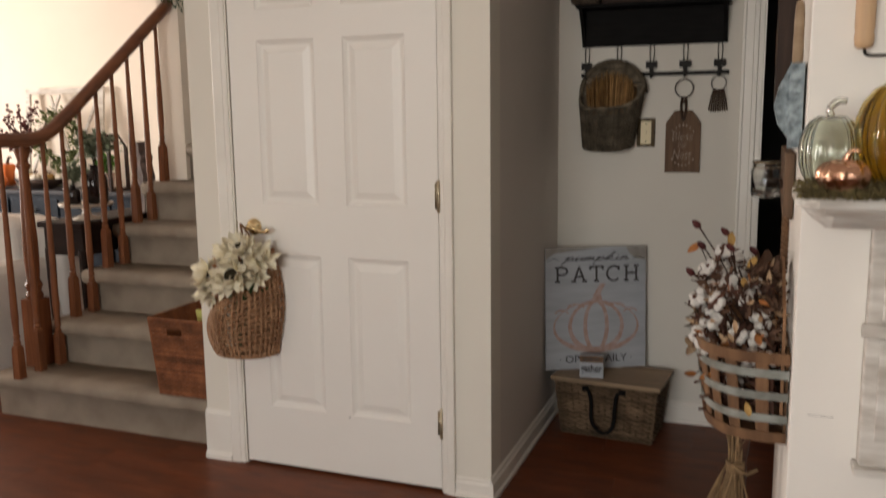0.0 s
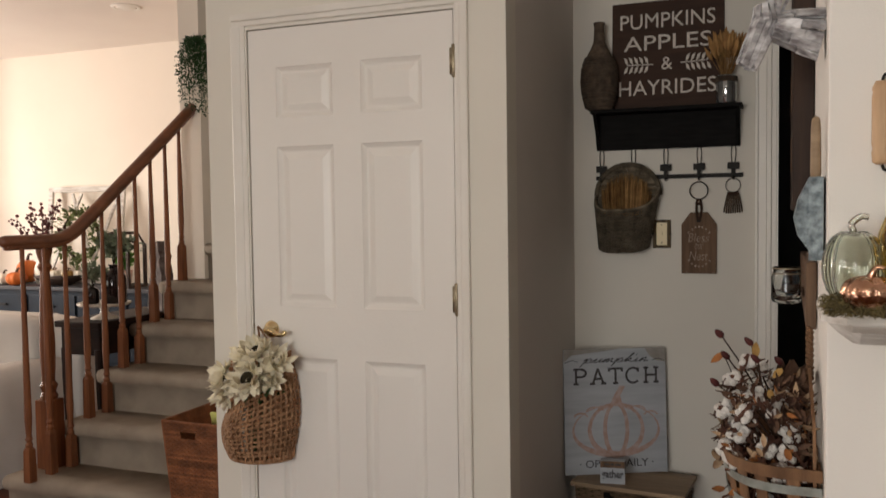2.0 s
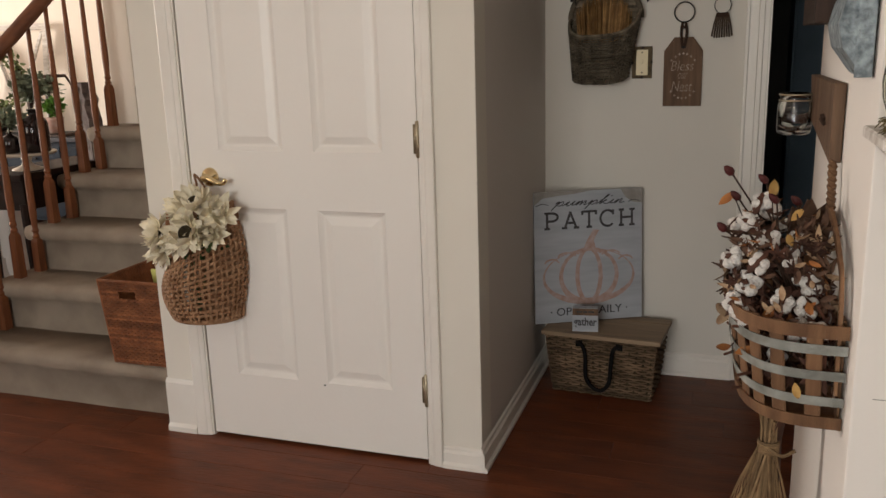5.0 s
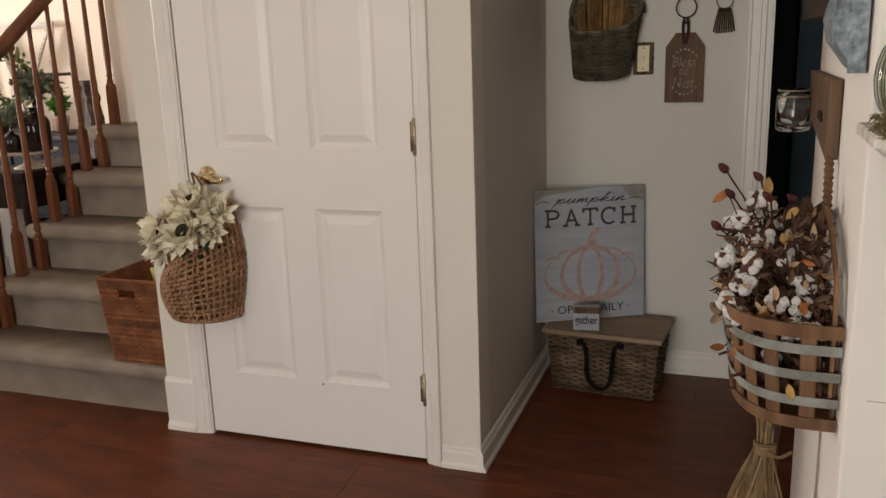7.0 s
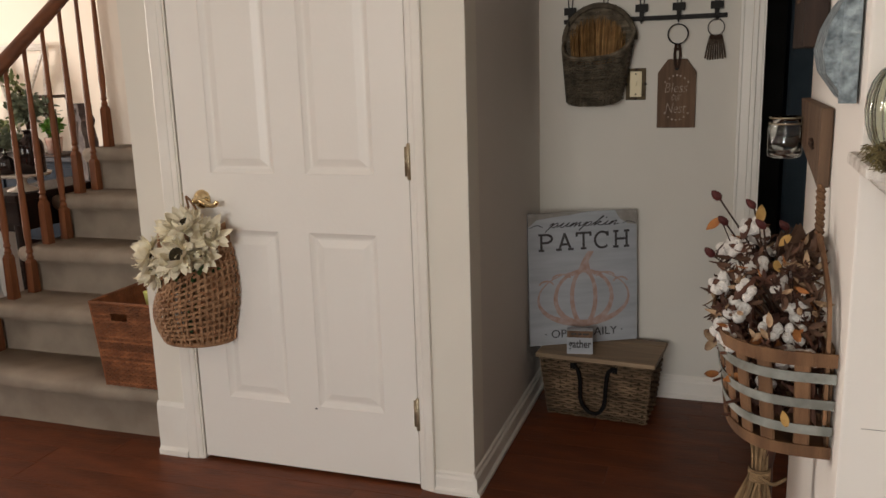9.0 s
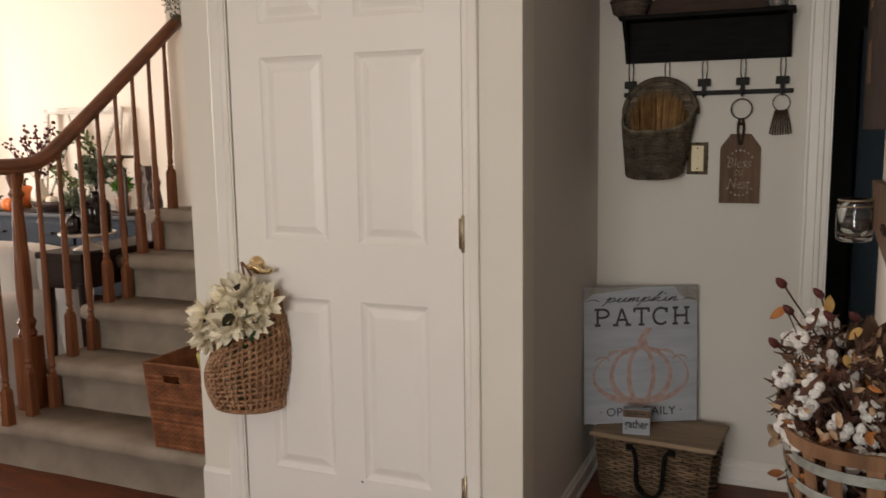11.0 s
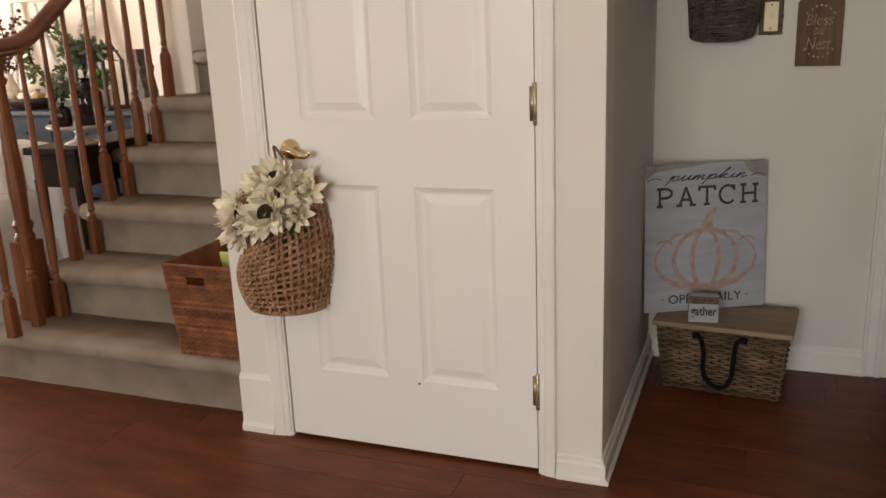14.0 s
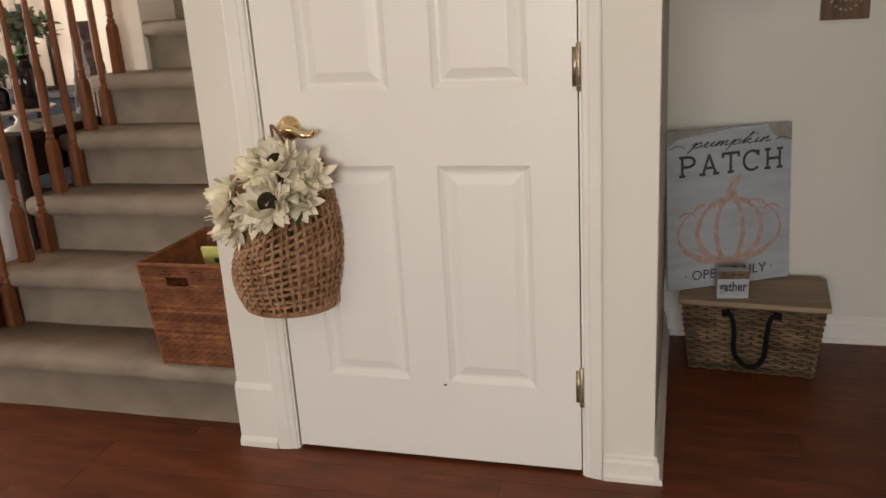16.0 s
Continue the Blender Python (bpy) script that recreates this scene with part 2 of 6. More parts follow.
box(bm, 0.10, 0.98, NOOK_Y, NOOK_Y + 0.115, 2.06, ROOM_H)
box(bm, 0.98, 2.2, NOOK_Y, NOOK_Y + 0.115, 0, ROOM_H)
structure("wall_nook_back", bm, M_NOOK, "cream back wall of the nook, toned down for shade, with a dark doorway")
corner_rng = random.Random(4)
for z in (0.28, 0.47, 0.66, 0.93, 1.02, 1.21, 1.36):
    chip = bmesh.new()
    h, w = corner_rng.uniform(0.006, 0.016), corner_rng.uniform(0.003, 0.006)
    ring = [(CORNER_X - w, WALL_Y - 0.0006, z + h * 0.5), (CORNER_X - 0.001, WALL_Y - 0.0006, z), (CORNER_X + 0.0008, WALL_Y + 0.001, z + h * 0.2), (CORNER_X + 0.0008, WALL_Y + 0.004, z + h * 0.7), (CORNER_X - 0.001, WALL_Y - 0.0006, z + h)]
    chip.faces.new([chip.verts.new(p) for p in ring])
    part("paint_chip", chip, M_GREIGE, bpy.data.objects["wall_closet_front"], "chipped paint at the corner")
# chimney breast block and the wall behind it
structure("wall_chimney_breast", newbox(SIDE_X, 2.2, BREAST_Y, SIDE_END, 0, ROOM_H, 0.004), M_BREAST, "cream chimney breast with a white mantel")
structure("wall_right", newbox(2.2, 2.32, -3.3, 6.2, 0, ROOM_H), M_TAUPE, "unseen taupe wall, darkened to cut bounced light")
# far living room walls
structure("wall_living_far", newbox(-8.6, -3.05, 5.9, 6.02, 0, ROOM_H + 0.02), M_LIVING, "bright warm cream living room wall")
bm = bmesh.new()
box(bm, -8.6, -8.48, -3.3, 2.7, 0, ROOM_H)
box(bm, -8.6, -8.48, 4.1, 5.9, 0, ROOM_H)
box(bm, -8.6, -8.48, 2.7, 4.1, 0, 0.8)
box(bm, -8.6, -8.48, 2.7, 4.1, 2.2, ROOM_H)
structure("wall_living_left", bm, M_LIVING, "unseen cream living room wall with an added window opening")
bm = bmesh.new()
for a, b in ((-8.48, -6.7), (-4.5, -1.8), (0.3, 2.2)):
    box(bm, a, b, -3.3, -3.18, 0, ROOM_H)
for a, b in ((-6.7, -4.5), (-1.8, 0.3)):
    box(bm, a, b, -3.3, -3.18, 0, 0.75)
    box(bm, a, b, -3.3, -3.18, 2.15, ROOM_H)
structure("wall_windows", bm, M_TAUPE, "unseen taupe wall with two added window openings, darkened to cut bounce")
# stairwell: wall that takes the handrail, and the walls above
structure("wall_stair_left", newbox(-3.045, -2.905, 3.86, 7.2, 0, 5.2, 0.003), M_LIVING, "cream stairwell wall at the end of the handrail")
structure("wall_stair_back", newbox(-3.045, LEFT_X + 0.115, 7.2, 7.32, 0, 5.2), M_WALL, "unseen taupe wall, darkened to cut bounced light at the top of the stairs")
# the unlit room past the doorway; its shade is in the wall colour
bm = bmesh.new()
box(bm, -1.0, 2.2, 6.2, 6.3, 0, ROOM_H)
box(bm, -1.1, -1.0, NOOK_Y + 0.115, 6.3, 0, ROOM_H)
structure("wall_back_room", bm, M_DARK, "walls of the unlit room past the doorway, shade in their colour")

bm = bmesh.new()
box(bm, -8.6, 2.32, -3.3, WALL_Y + 0.02, ROOM_H, ROOM_H + 0.1)
box(bm, -8.6, -3.0, WALL_Y + 0.02, 6.02, ROOM_H, ROOM_H + 0.1)
box(bm, -1.91, 2.32, WALL_Y + 0.02, 6.3, ROOM_H, ROOM_H + 0.1)
box(bm, -3.1, -1.7, 2.5, 7.4, 5.2, 5.3)
box(bm, -3.0, -1.9, WALL_Y - 0.1, WALL_Y + 0.02, ROOM_H + 0.1, 5.2)
structure("ceiling", bm, M_CEIL, "smooth warm white ceiling")

# floor under the planks
floor = structure("floor", newbox(-8.6, 2.32, -3.3, 7.3, -0.08, -0.004), M_UNDER, "reddish brown laminate plank floor with a soft sheen")

# baseboards


def base_profile(bm, x0, y0, x1, y1, out, h=0.10, d=0.013, lip=0.0):
    """A baseboard with a stepped top, along a line; out is the way it faces."""
    o = Vector((*out, 0))
    a, b = Vector((x0, y0, 0)), Vector((x1, y1, 0))
    prof = [(0, 0), (d + 0.008, 0), (d + 0.008, 0.012), (d, 0.02), (d, h * 0.72), (d * 0.55, h * 0.82), (d * 0.55, h * 0.93), (0.002, h), (0, h)]
    if lip:
        prof = [(0, 0), (d + 0.010, 0), (d + 0.010, 0.018), (d, 0.030), (d, h - lip), (d * 0.4, h - lip * 0.4), (0.002, h), (0, h)]
    va = [bm.verts.new(a + o * p + Vector((0, 0, q))) for p, q in prof]
    vb = [bm.verts.new(b + o * p + Vector((0, 0, q))) for p, q in prof]
    for i in range(len(prof) - 1):
        bm.faces.new((va[i], va[i + 1], vb[i + 1], vb[i]))
    bm.faces.new(va)
    bm.faces.new(vb[::-1])


def baseboard(*a, **k):
    bm = bmesh.new()
    base_profile(bm, *a, **k)
    bmesh.ops.recalc_face_normals(bm, faces=bm.faces)
    structure("baseboard", bm, M_TRIM, "white painted baseboard")


baseboard(CORNER_X, WALL_Y - 0.02, CORNER_X, NOOK_Y, (1, 0), h=0.085)
baseboard(CORNER_X + 0.022, NOOK_Y, 0.028, NOOK_Y, (0, -1), h=0.095)
baseboard(-0.856, WALL_Y, CORNER_X + 0.001, WALL_Y, (0, -1), h=0.072)
baseboard(LEFT_X - 0.004, WALL_Y, -1.794, WALL_Y, (0, -1), h=0.20, d=0.010, lip=0.016)
baseboard(-8.4, 5.9, -3.05, 5.9, (0, -1), h=0.12)

# ---- closet door ----
DX0, DX1, DZ0, DZ1, DY = -1.725, -0.914, 0.012, 2.042, 2.611


def casing(name, x0, x1, z0, z1, y, label, inner):
    """An upright door casing with a stepped profile that faces -y; inner: the side of the opening (+1 right, -1 left)."""
    bm = bmesh.new()
    w = x1 - x0
    prof = [(0.0, 0.0), (0.0, 0.008), (0.06, 0.010), (0.30, 0.0105), (0.36, 0.013), (0.46, 0.0145), (0.80, 0.017), (0.92, 0.018), (1.0, 0.016), (1.0, 0.0)]
    if inner > 0:
        prof = [(1 - a, d) for a, d in prof]
    lo, hi = ([bm.verts.new((x0 + a * w, y - d, z)) for a, d in prof] for z in (z0, z1))
    for i in range(len(prof) - 1):
        bm.faces.new((lo[i], lo[i + 1], hi[i + 1], hi[i]))
    bm.faces.new(lo)
    bm.faces.new(hi)
    bmesh.ops.recalc_face_normals(bm, faces=bm.faces)
    return structure(name, bm, M_TRIM, label)


casing("trim_door_left", -1.792, -1.735, 0, 2.06, WALL_Y, "white moulded door casing", 1)
casing("trim_door_right", -0.904, -0.858, 0, 2.06, WALL_Y, "white moulded door casing", -1)
bm = bmesh.new()
for a, b, d in ((0, 0.020, 0.0105), (0.020, 0.046, 0.0165)):
    box(bm, -1.792, -0.858, WALL_Y - d, WALL_Y, 2.06 + a, 2.06 + b, 0.003)
structure("trim_door_head", bm, M_TRIM, "white moulded head casing over the door")
bm = bmesh.new()
box(bm, -1.735, -1.729, WALL_Y - 0.004, WALL_Y + 0.115, 0, 2.055)
box(bm, -0.910, -0.904, WALL_Y - 0.004, WALL_Y + 0.115, 0, 2.055)
box(bm, -1.729, -0.910, WALL_Y - 0.004, WALL_Y + 0.115, 2.046, 2.055)
structure("trim_door_jamb", bm, M_TRIM, "white painted door jamb")
# dark sheet stands in for the closet's shade seen through the door gaps
structure("wall_closet_inside", newbox(-1.722, -0.912, WALL_Y + 0.112, WALL_Y + 0.12, 0, 2.055), M_DARK, "dark sheet in place of the shaded closet behind the door")

door = tagged(new("door_1"), "closed white six-panel door with worn satin paint", "door", kind="structure")
door.matrix_world = pose(DX0, DY, DZ0)
DW, DH = DX1 - DX0, DZ1 - DZ0
PX = ((0.115, 0.350), (0.461, 0.696))
PZ = ((0.232, 0.824), (1.012, 1.600), (1.706, 1.890))
bm = bmesh.new()
for x0, x1 in ((0, 0.115), (0.350, 0.461), (0.696, DW)):
    box(bm, x0, x1, 0, 0.035, 0, DH)
for x0, x1 in PX:
    for z0, z1 in ((0, 0.232), (0.824, 1.012), (1.600, 1.706), (1.890, DH)):
        box(bm, x0, x1, 0, 0.035, z0, z1)
part("body", bm, M_DOOR, door)


def door_panel(w, h):
    """A raised field inside a sloped moulding; faces -y, its outer edge flush with the door's face."""
    bm = bmesh.new()
    rings = []
    for inset, depth in ((0, 0.0), (0.004, 0.004), (0.016, 0.011), (0.022, 0.0115), (0.026, 0.0105), (0.046, 0.0035), (0.050, 0.003)):
        rings.append([bm.verts.new((x, depth, z)) for x, z in ((inset, inset), (w - inset, inset), (w - inset, h - inset), (inset, h - inset))])
    for a, b in zip(rings, rings[1:]):
        for i in range(4):
            bm.faces.new((a[i], a[(i + 1) % 4], b[(i + 1) % 4], b[i]))
    bm.faces.new(rings[-1])
    bmesh.ops.recalc_face_normals(bm, faces=bm.faces)
    return bm


for x0, x1 in PX:
    for z0, z1 in PZ:
        p = part("panel", door_panel(x1 - x0, z1 - z0), M_DOOR, door)
        p.location = (x0, 0, z0)
for z in (0.245, 1.055, 1.86):
    bm = bmesh.new()
    lathe(bm, [(0.003, -0.056), (0.0065, -0.053), (0.0065, 0.053), (0.003, 0.056)], 12, Matrix.Translation((DW + 0.004, -0.006, z)))
    for k in range(-2, 3):
        lathe(bm, [(0.0071, k * 0.021 - 0.0012), (0.0071, k * 0.021 + 0.0012)], 12, Matrix.Translation((DW + 0.004, -0.006, z)))
    box(bm, DW - 0.012, DW + 0.001, -0.0015, 0.004, z - 0.045, z + 0.045)
    part("hinge", bm, M_HINGE, door, "aged brass butt hinge", True)
bm = bmesh.new()
lathe(bm, [(0.032, 0), (0.032, 0.003), (0.030, 0.007), (0.024, 0.012), (0.013, 0.016), (0.011, 0.020), (0.011, 0.045), (0.0, 0.047)], 24, pose(0.074, 0, 0.925, 90, 0, 0))
tube(bm, curved([(0.074, -0.044, 0.925), (0.100, -0.050, 0.928), (0.130, -0.050, 0.914), (0.152, -0.046, 0.914), (0.160, -0.044, 0.926)]), [0.011, 0.011, 0.010, 0.010, 0.010, 0.009, 0.009, 0.009, 0.009, 0.009, 0.009, 0.009, 0.009, 0.008, 0.008, 0.008, 0.008, 0.008, 0.008, 0.008, 0.008, 0.008, 0.008, 0.008, 0.007], 10)
part("lever_handle", bm, M_BRASS, door, "polished brass lever handle", True)
part("latch_plate", newbox(-0.0035, -0.0005, -0.004, 0.020, 0.900, 0.945, 0.001), M_HINGE, door, "aged brass latch plate at the door edge")
part("paint_chip", newbox(0.445, 0.452, -0.0012, 0.001, 0.221, 0.226), M_IRON, door, "small dark chip in the paint")

# ---- stairs ----
RISE, RUN, NOSE_Y = 0.200, 0.236, 2.677
stairs = thing("staircase", (-3.03, NOSE_Y, 0), "straight flight of stairs covered in beige carpet", "stairs", kind="structure")


def carpet_step(w, depth, rise, nose=0.034):
    """One carpeted step: riser and tread with a rounded nosing, as a solid along x from 0 to w."""
    prof = [(nose, 0), (nose, rise - 0.072), (0.022, rise - 0.066), (0.008, rise - 0.056), (0.001, rise - 0.042), (0.0, rise - 0.026), (0.004, rise - 0.012), (0.014, rise - 0.003), (0.032, rise), (depth, rise), (depth, 0)]
    bm = bmesh.new()
    n = 14
    rows = []
    for i in range(n + 1):
        x = w * i / n
        rows.append([bm.verts.new((x, y + 0.0025 * noise.noise((x * 5, y * 9, z * 7)), z + 0.002 * noise.noise((x * 6 + 3, y * 9, z)))) for y, z in prof])
    for a, b in zip(rows, rows[1:]):
        for k in range(len(prof) - 1):
            bm.faces.new((a[k], b[k], b[k + 1], a[k + 1]))
    bm.faces.new(rows[0])
    bm.faces.new(rows[-1][::-1])
    bmesh.ops.recalc_face_normals(bm, faces=bm.faces)
    return bm


WIDE = LEFT_X - -3.03 - 0.001
for k in range(14):
    x0 = -0.105 if k == 0 else (0 if k < 5 else 0.127)
    s = part("step", carpet_step(WIDE - x0, RUN + 0.03, RISE), M_CARPET, stairs, smooth=True)
    s.location = (x0, k * RUN, k * RISE)
bm = bmesh.new()
for k in range(1, 5):
    box(bm, 0.012, WIDE, k * RUN + 0.03, 14 * RUN, (k - 1) * RISE, k * RISE + 0.001)
part("carriage", bm, M_CARPET, stairs)

# ---- camera-side: mantel ----
RNG = random.Random(7)
M_WICKER = mat("grey brown wicker", (0.185, 0.122, 0.073), (0.070, 0.045, 0.026), 0.7, scale=14, bump=0.3, bscale=120, island=0.4)
M_WICKER_DK = mat("weathered dark wicker", (0.185, 0.150, 0.105), (0.060, 0.048, 0.033), 0.75, scale=26, bump=0.5, bscale=120, island=0.5)
M_RATTAN = mat("honey seagrass strand", (0.46, 0.265, 0.145), (0.235, 0.118, 0.058), 0.6, scale=20, bump=0.3, bscale=150, island=0.35)
M_BIN = mat("red brown woven rattan", (0.285, 0.112, 0.048), (0.14, 0.050, 0.022), 0.55, scale=18, bump=0.3, bscale=150, island=0.3)
M_LIDWOOD = mat("pale brown lid wood", (0.34, 0.245, 0.155), (0.21, 0.145, 0.09), 0.5, scale=4, bump=0.12, stretch=(0.8, 9, 9), detail=9)
M_TAG = mat("brown stained tag wood", (0.175, 0.108, 0.066), (0.085, 0.050, 0.031), 0.65, scale=5, bump=0.2, stretch=(9, 9, 0.8), detail=9)
M_SIGNBROWN = mat("dark brown sign board", (0.060, 0.033, 0.022), (0.038, 0.021, 0.015), 0.65, scale=6, bump=0.25, stretch=(1, 6, 6))
M_SIGNWHITE = mat("whitewashed sign board", (0.43, 0.455, 0.485), (0.345, 0.365, 0.39), 0.7, scale=4, bump=0.15, stretch=(1, 4, 8))
M_LETTER_W = mat("off white lettering", (0.70, 0.66, 0.60), (0.5, 0.46, 0.41), 0.7, scale=60)
M_LETTER_F = mat("worn off white lettering", (0.46, 0.39, 0.33), (0.17, 0.11, 0.07), 0.75, scale=110)
M_LETTER_D = mat("charcoal lettering", (0.035, 0.033, 0.035), (0.08, 0.075, 0.075), 0.7, scale=60)
M_RUST = mat("faded terracotta paint", (0.40, 0.235, 0.185), (0.47, 0.36, 0.31), 0.75, scale=22)
M_GREYWEAR = mat("weathered grey wood", (0.24, 0.225, 0.20), (0.34, 0.32, 0.29), 0.8, scale=25)
M_TWINE = mat("grey brown twine", (0.115, 0.085, 0.06), (0.055, 0.04, 0.03), 0.9, scale=40, bump=0.4, island=0.3)
M_WHEAT = mat("dried wheat", (0.33, 0.19, 0.072), (0.18, 0.095, 0.036), 0.8, scale=30, island=0.35)
M_IVORY = mat("ivory switch plastic", (0.72, 0.60, 0.34), (0.68, 0.56, 0.31), 0.4, scale=10, bump=0.02)
M_PETAL = mat("cream silk petal", (0.90, 0.84, 0.68), (0.80, 0.72, 0.52), 0.75, scale=30, bump=0.2, bscale=200, rnd=0.12)
M_SEED_SHADE = mat("dark flower centre and gap shade", (0.085, 0.066, 0.034), (0.035, 0.027, 0.015), 0.9, scale=80, bump=1.0, bscale=300)
M_COTTON = mat("cotton fibre", (0.80, 0.78, 0.74), (0.66, 0.63, 0.59), 0.95, scale=30, bump=0.8, bscale=120)
M_BRACT = mat("dry brown husk", (0.085, 0.036, 0.022), (0.035, 0.016, 0.011), 0.75, scale=30, rnd=0.35)
M_STEM = mat("dark stem", (0.05, 0.026, 0.016), (0.03, 0.016, 0.01), 0.8, scale=30)
M_LEAF_O = mat("orange autumn leaf", (0.37, 0.15, 0.045), (0.22, 0.08, 0.028), 0.65, scale=30, rnd=0.3)
M_LEAF_Y = mat("ochre autumn leaf", (0.50, 0.32, 0.11), (0.36, 0.20, 0.06), 0.65, scale=30, rnd=0.25)
M_LEAF_P = mat("pale dry leaf", (0.40, 0.29, 0.18), (0.20, 0.11, 0.06), 0.75, scale=30, rnd=0.3)
M_LEAF_B = mat("tan dry leaf", (0.125, 0.068, 0.042), (0.05, 0.027, 0.018), 0.75, scale=30, rnd=0.35)
M_BUD = mat("burgundy bud", (0.085, 0.018, 0.016), (0.04, 0.01, 0.010), 0.5, scale=30, rnd=0.25)
M_SLAT = mat("tan brown basket slat", (0.225, 0.122, 0.062), (0.115, 0.060, 0.032), 0.65, scale=6, bump=0.25, stretch=(5, 5, 0.8), rnd=0.25, detail=8)
M_STRAW = mat("dry raffia", (0.31, 0.205, 0.105), (0.15, 0.095, 0.05), 0.85, scale=20, island=0.35)
M_PLANK = mat("dark walnut plank", (0.050, 0.029, 0.020), (0.022, 0.013, 0.010), 0.6, scale=5, bump=0.2, stretch=(9, 9, 0.8))
M_CHIP = mat("whitewashed wood chip", (0.66, 0.66, 0.67), (0.20, 0.185, 0.19), 0.75, scale=22, bump=0.4, stretch=(1, 2, 2), island=0.35)
M_GREEN = mat("deep green foliage", (0.045, 0.10, 0.030), (0.022, 0.055, 0.018), 0.6, scale=20, rnd=0.3, island=0.35)
M_OLIVE = mat("olive wreath leaf", (0.20, 0.235, 0.095), (0.10, 0.13, 0.05), 0.6, scale=20, island=0.4)
M_SAGE = mat("sage eucalyptus leaf", (0.29, 0.34, 0.245), (0.16, 0.205, 0.13), 0.65, scale=20, rnd=0.3, island=0.3)
M_PINE = mat("maple rolling pin wood", (0.62, 0.42, 0.25), (0.48, 0.31, 0.18), 0.45, scale=5, bump=0.1, stretch=(8, 8, 1))
M_PACK = mat("yellow paper packet", (0.72, 0.70, 0.22), (0.62, 0.62, 0.2), 0.5, scale=10)
M_ORANGE = mat("orange pumpkin rind", (0.62, 0.17, 0.035), (0.5, 0.12, 0.03), 0.5, scale=6)
M_WHITEPUMP = mat("white pumpkin rind", (0.75, 0.70, 0.60), (0.66, 0.6, 0.5), 0.55, scale=6)
M_DKTABLE = mat("dark table wood", (0.026, 0.012, 0.008), (0.012, 0.006, 0.005), 0.6, scale=5, stretch=(1, 6, 6))
M_BOTTLE = mat("dark bottle glass", (0.016, 0.010, 0.010), (0.02, 0.013, 0.012), 0.08, scale=5, bump=0.0)
M_CARVED = mat("grey limewashed carved wood", (0.26, 0.215, 0.20), (0.10, 0.075, 0.07), 0.75, scale=22, bump=0.6)
M_STONE = mat("cream ceramic", (0.72, 0.66, 0.57), (0.62, 0.55, 0.46), 0.4, scale=8)


def shared(name, mesh, m, parent, label=""):
    """One more object on a mesh that others use, under a thing, at the local pose m."""
    ob = new(name, mesh)
    ob.parent = parent
    ob.matrix_local = m
    if label:
        ob["label"] = label
    return ob


def mesh_of(name, bm, material, smooth=True):
    me = bpy.data.meshes.new(name)
    bm.normal_update()
    bm.to_mesh(me)
    bm.free()
    me.materials.append(material)
    for p in me.polygons:
        p.use_smooth = smooth
    return me


def aim(loc, way, spin=0.0, scale=1.0):
    """A pose whose local z points along way."""
    q = Vector(way).to_track_quat("Z", "Y")
    return Matrix.Translation(loc) @ q.to_matrix().to_4x4() @ Matrix.Rotation(spin, 4, "Z") @ Matrix.Scale(scale, 4)


def wicker_side(bm, a, b, c, d, rows, waves, th, amp, rng, gap=None, fill=1.08):
    """Rows of wavy strands on the side a-b (bottom) to d-c (top). gap: (u0, u1, v0, v1) left open for a hand hole."""
    a, b, c, d = (Vector(p) for p in (a, b, c, d))
    n = (b - a).cross(d - a).normalized()
    for j in range(rows):
        v = (j + 0.5) / rows
        w = ((d - a).length / rows) * fill
        spans = [(0.0, 1.0)]
        if gap and gap[2] < v < gap[3]:
            spans = [(0.0, gap[0]), (gap[1], 1.0)]
        for u0, u1 in spans:
            k = max(4, int(waves * 2 * (u1 - u0)))
            pts = []
            for i in range(k + 1):
                u = u0 + (u1 - u0) * i / k
                p = (a * (1 - u) + b * u) * (1 - v) + (d * (1 - u) + c * u) * v
                pts.append(p + n * (amp * math.sin(math.pi * (u * waves * 1.0 + j)) + rng.uniform(-0.3, 0.3) * amp))
            ribbon(bm, pts, [n] * len(pts), w * rng.uniform(0.9, 1.1), th)


def hanging_ring(bm, x, y, z, r, wire=0.0025):
    tube(bm, [(x + r * math.cos(a * math.pi / 12), y, z + r * math.sin(a * math.pi / 12)) for a in range(24)], wire, 6, close=True, up=(0, 1, 0))


# ---- doorway casing and the dark room behind ----
bm = bmesh.new()
for a, b, d in ((0.018, 0.030, 0.022), (0.030, 0.062, 0.015), (0.062, 0.080, 0.019), (0.080, 0.100, 0.011)):
    box(bm, a, b, NOOK_Y - d, NOOK_Y, 0, 2.07, 0.003)
structure("trim_doorway_left", bm, M_TRIM, "white moulded casing at the dark doorway")
structure("trim_doorway_jamb", newbox(0.100, 0.106, NOOK_Y - 0.008, NOOK_Y + 0.115, 0, 2.06), M_TRIM, "white doorway jamb")
cab = thing("blue_cabinet", (0.36, 5.5, 0), "tall slate blue cabinet in the unlit room", "cabinet")
part("body", newbox(-0.065, 0.5, 0, 0.4, 0.08, 1.9, 0.004), M_BLUE, cab)
part("plinth", newbox(-0.06, 0.5, 0.03, 0.4, 0, 0.08), M_DARK, cab)
part("door", newbox(-0.05, 0.2, -0.02, -0.001, 0.1, 1.88, 0.004), M_BLUE, cab)

# ---- wicker chest ----
chest = thing("wicker_chest", (-0.44, 3.405, 0), "grey brown wicker chest with a wooden lid and black strap handle", "chest", rz=-5)
bm = bmesh.new()
B = [(-0.188, -0.108, 0.004), (0.188, -0.108, 0.004), (0.188, 0.108, 0.004), (-0.188, 0.108, 0.004)]
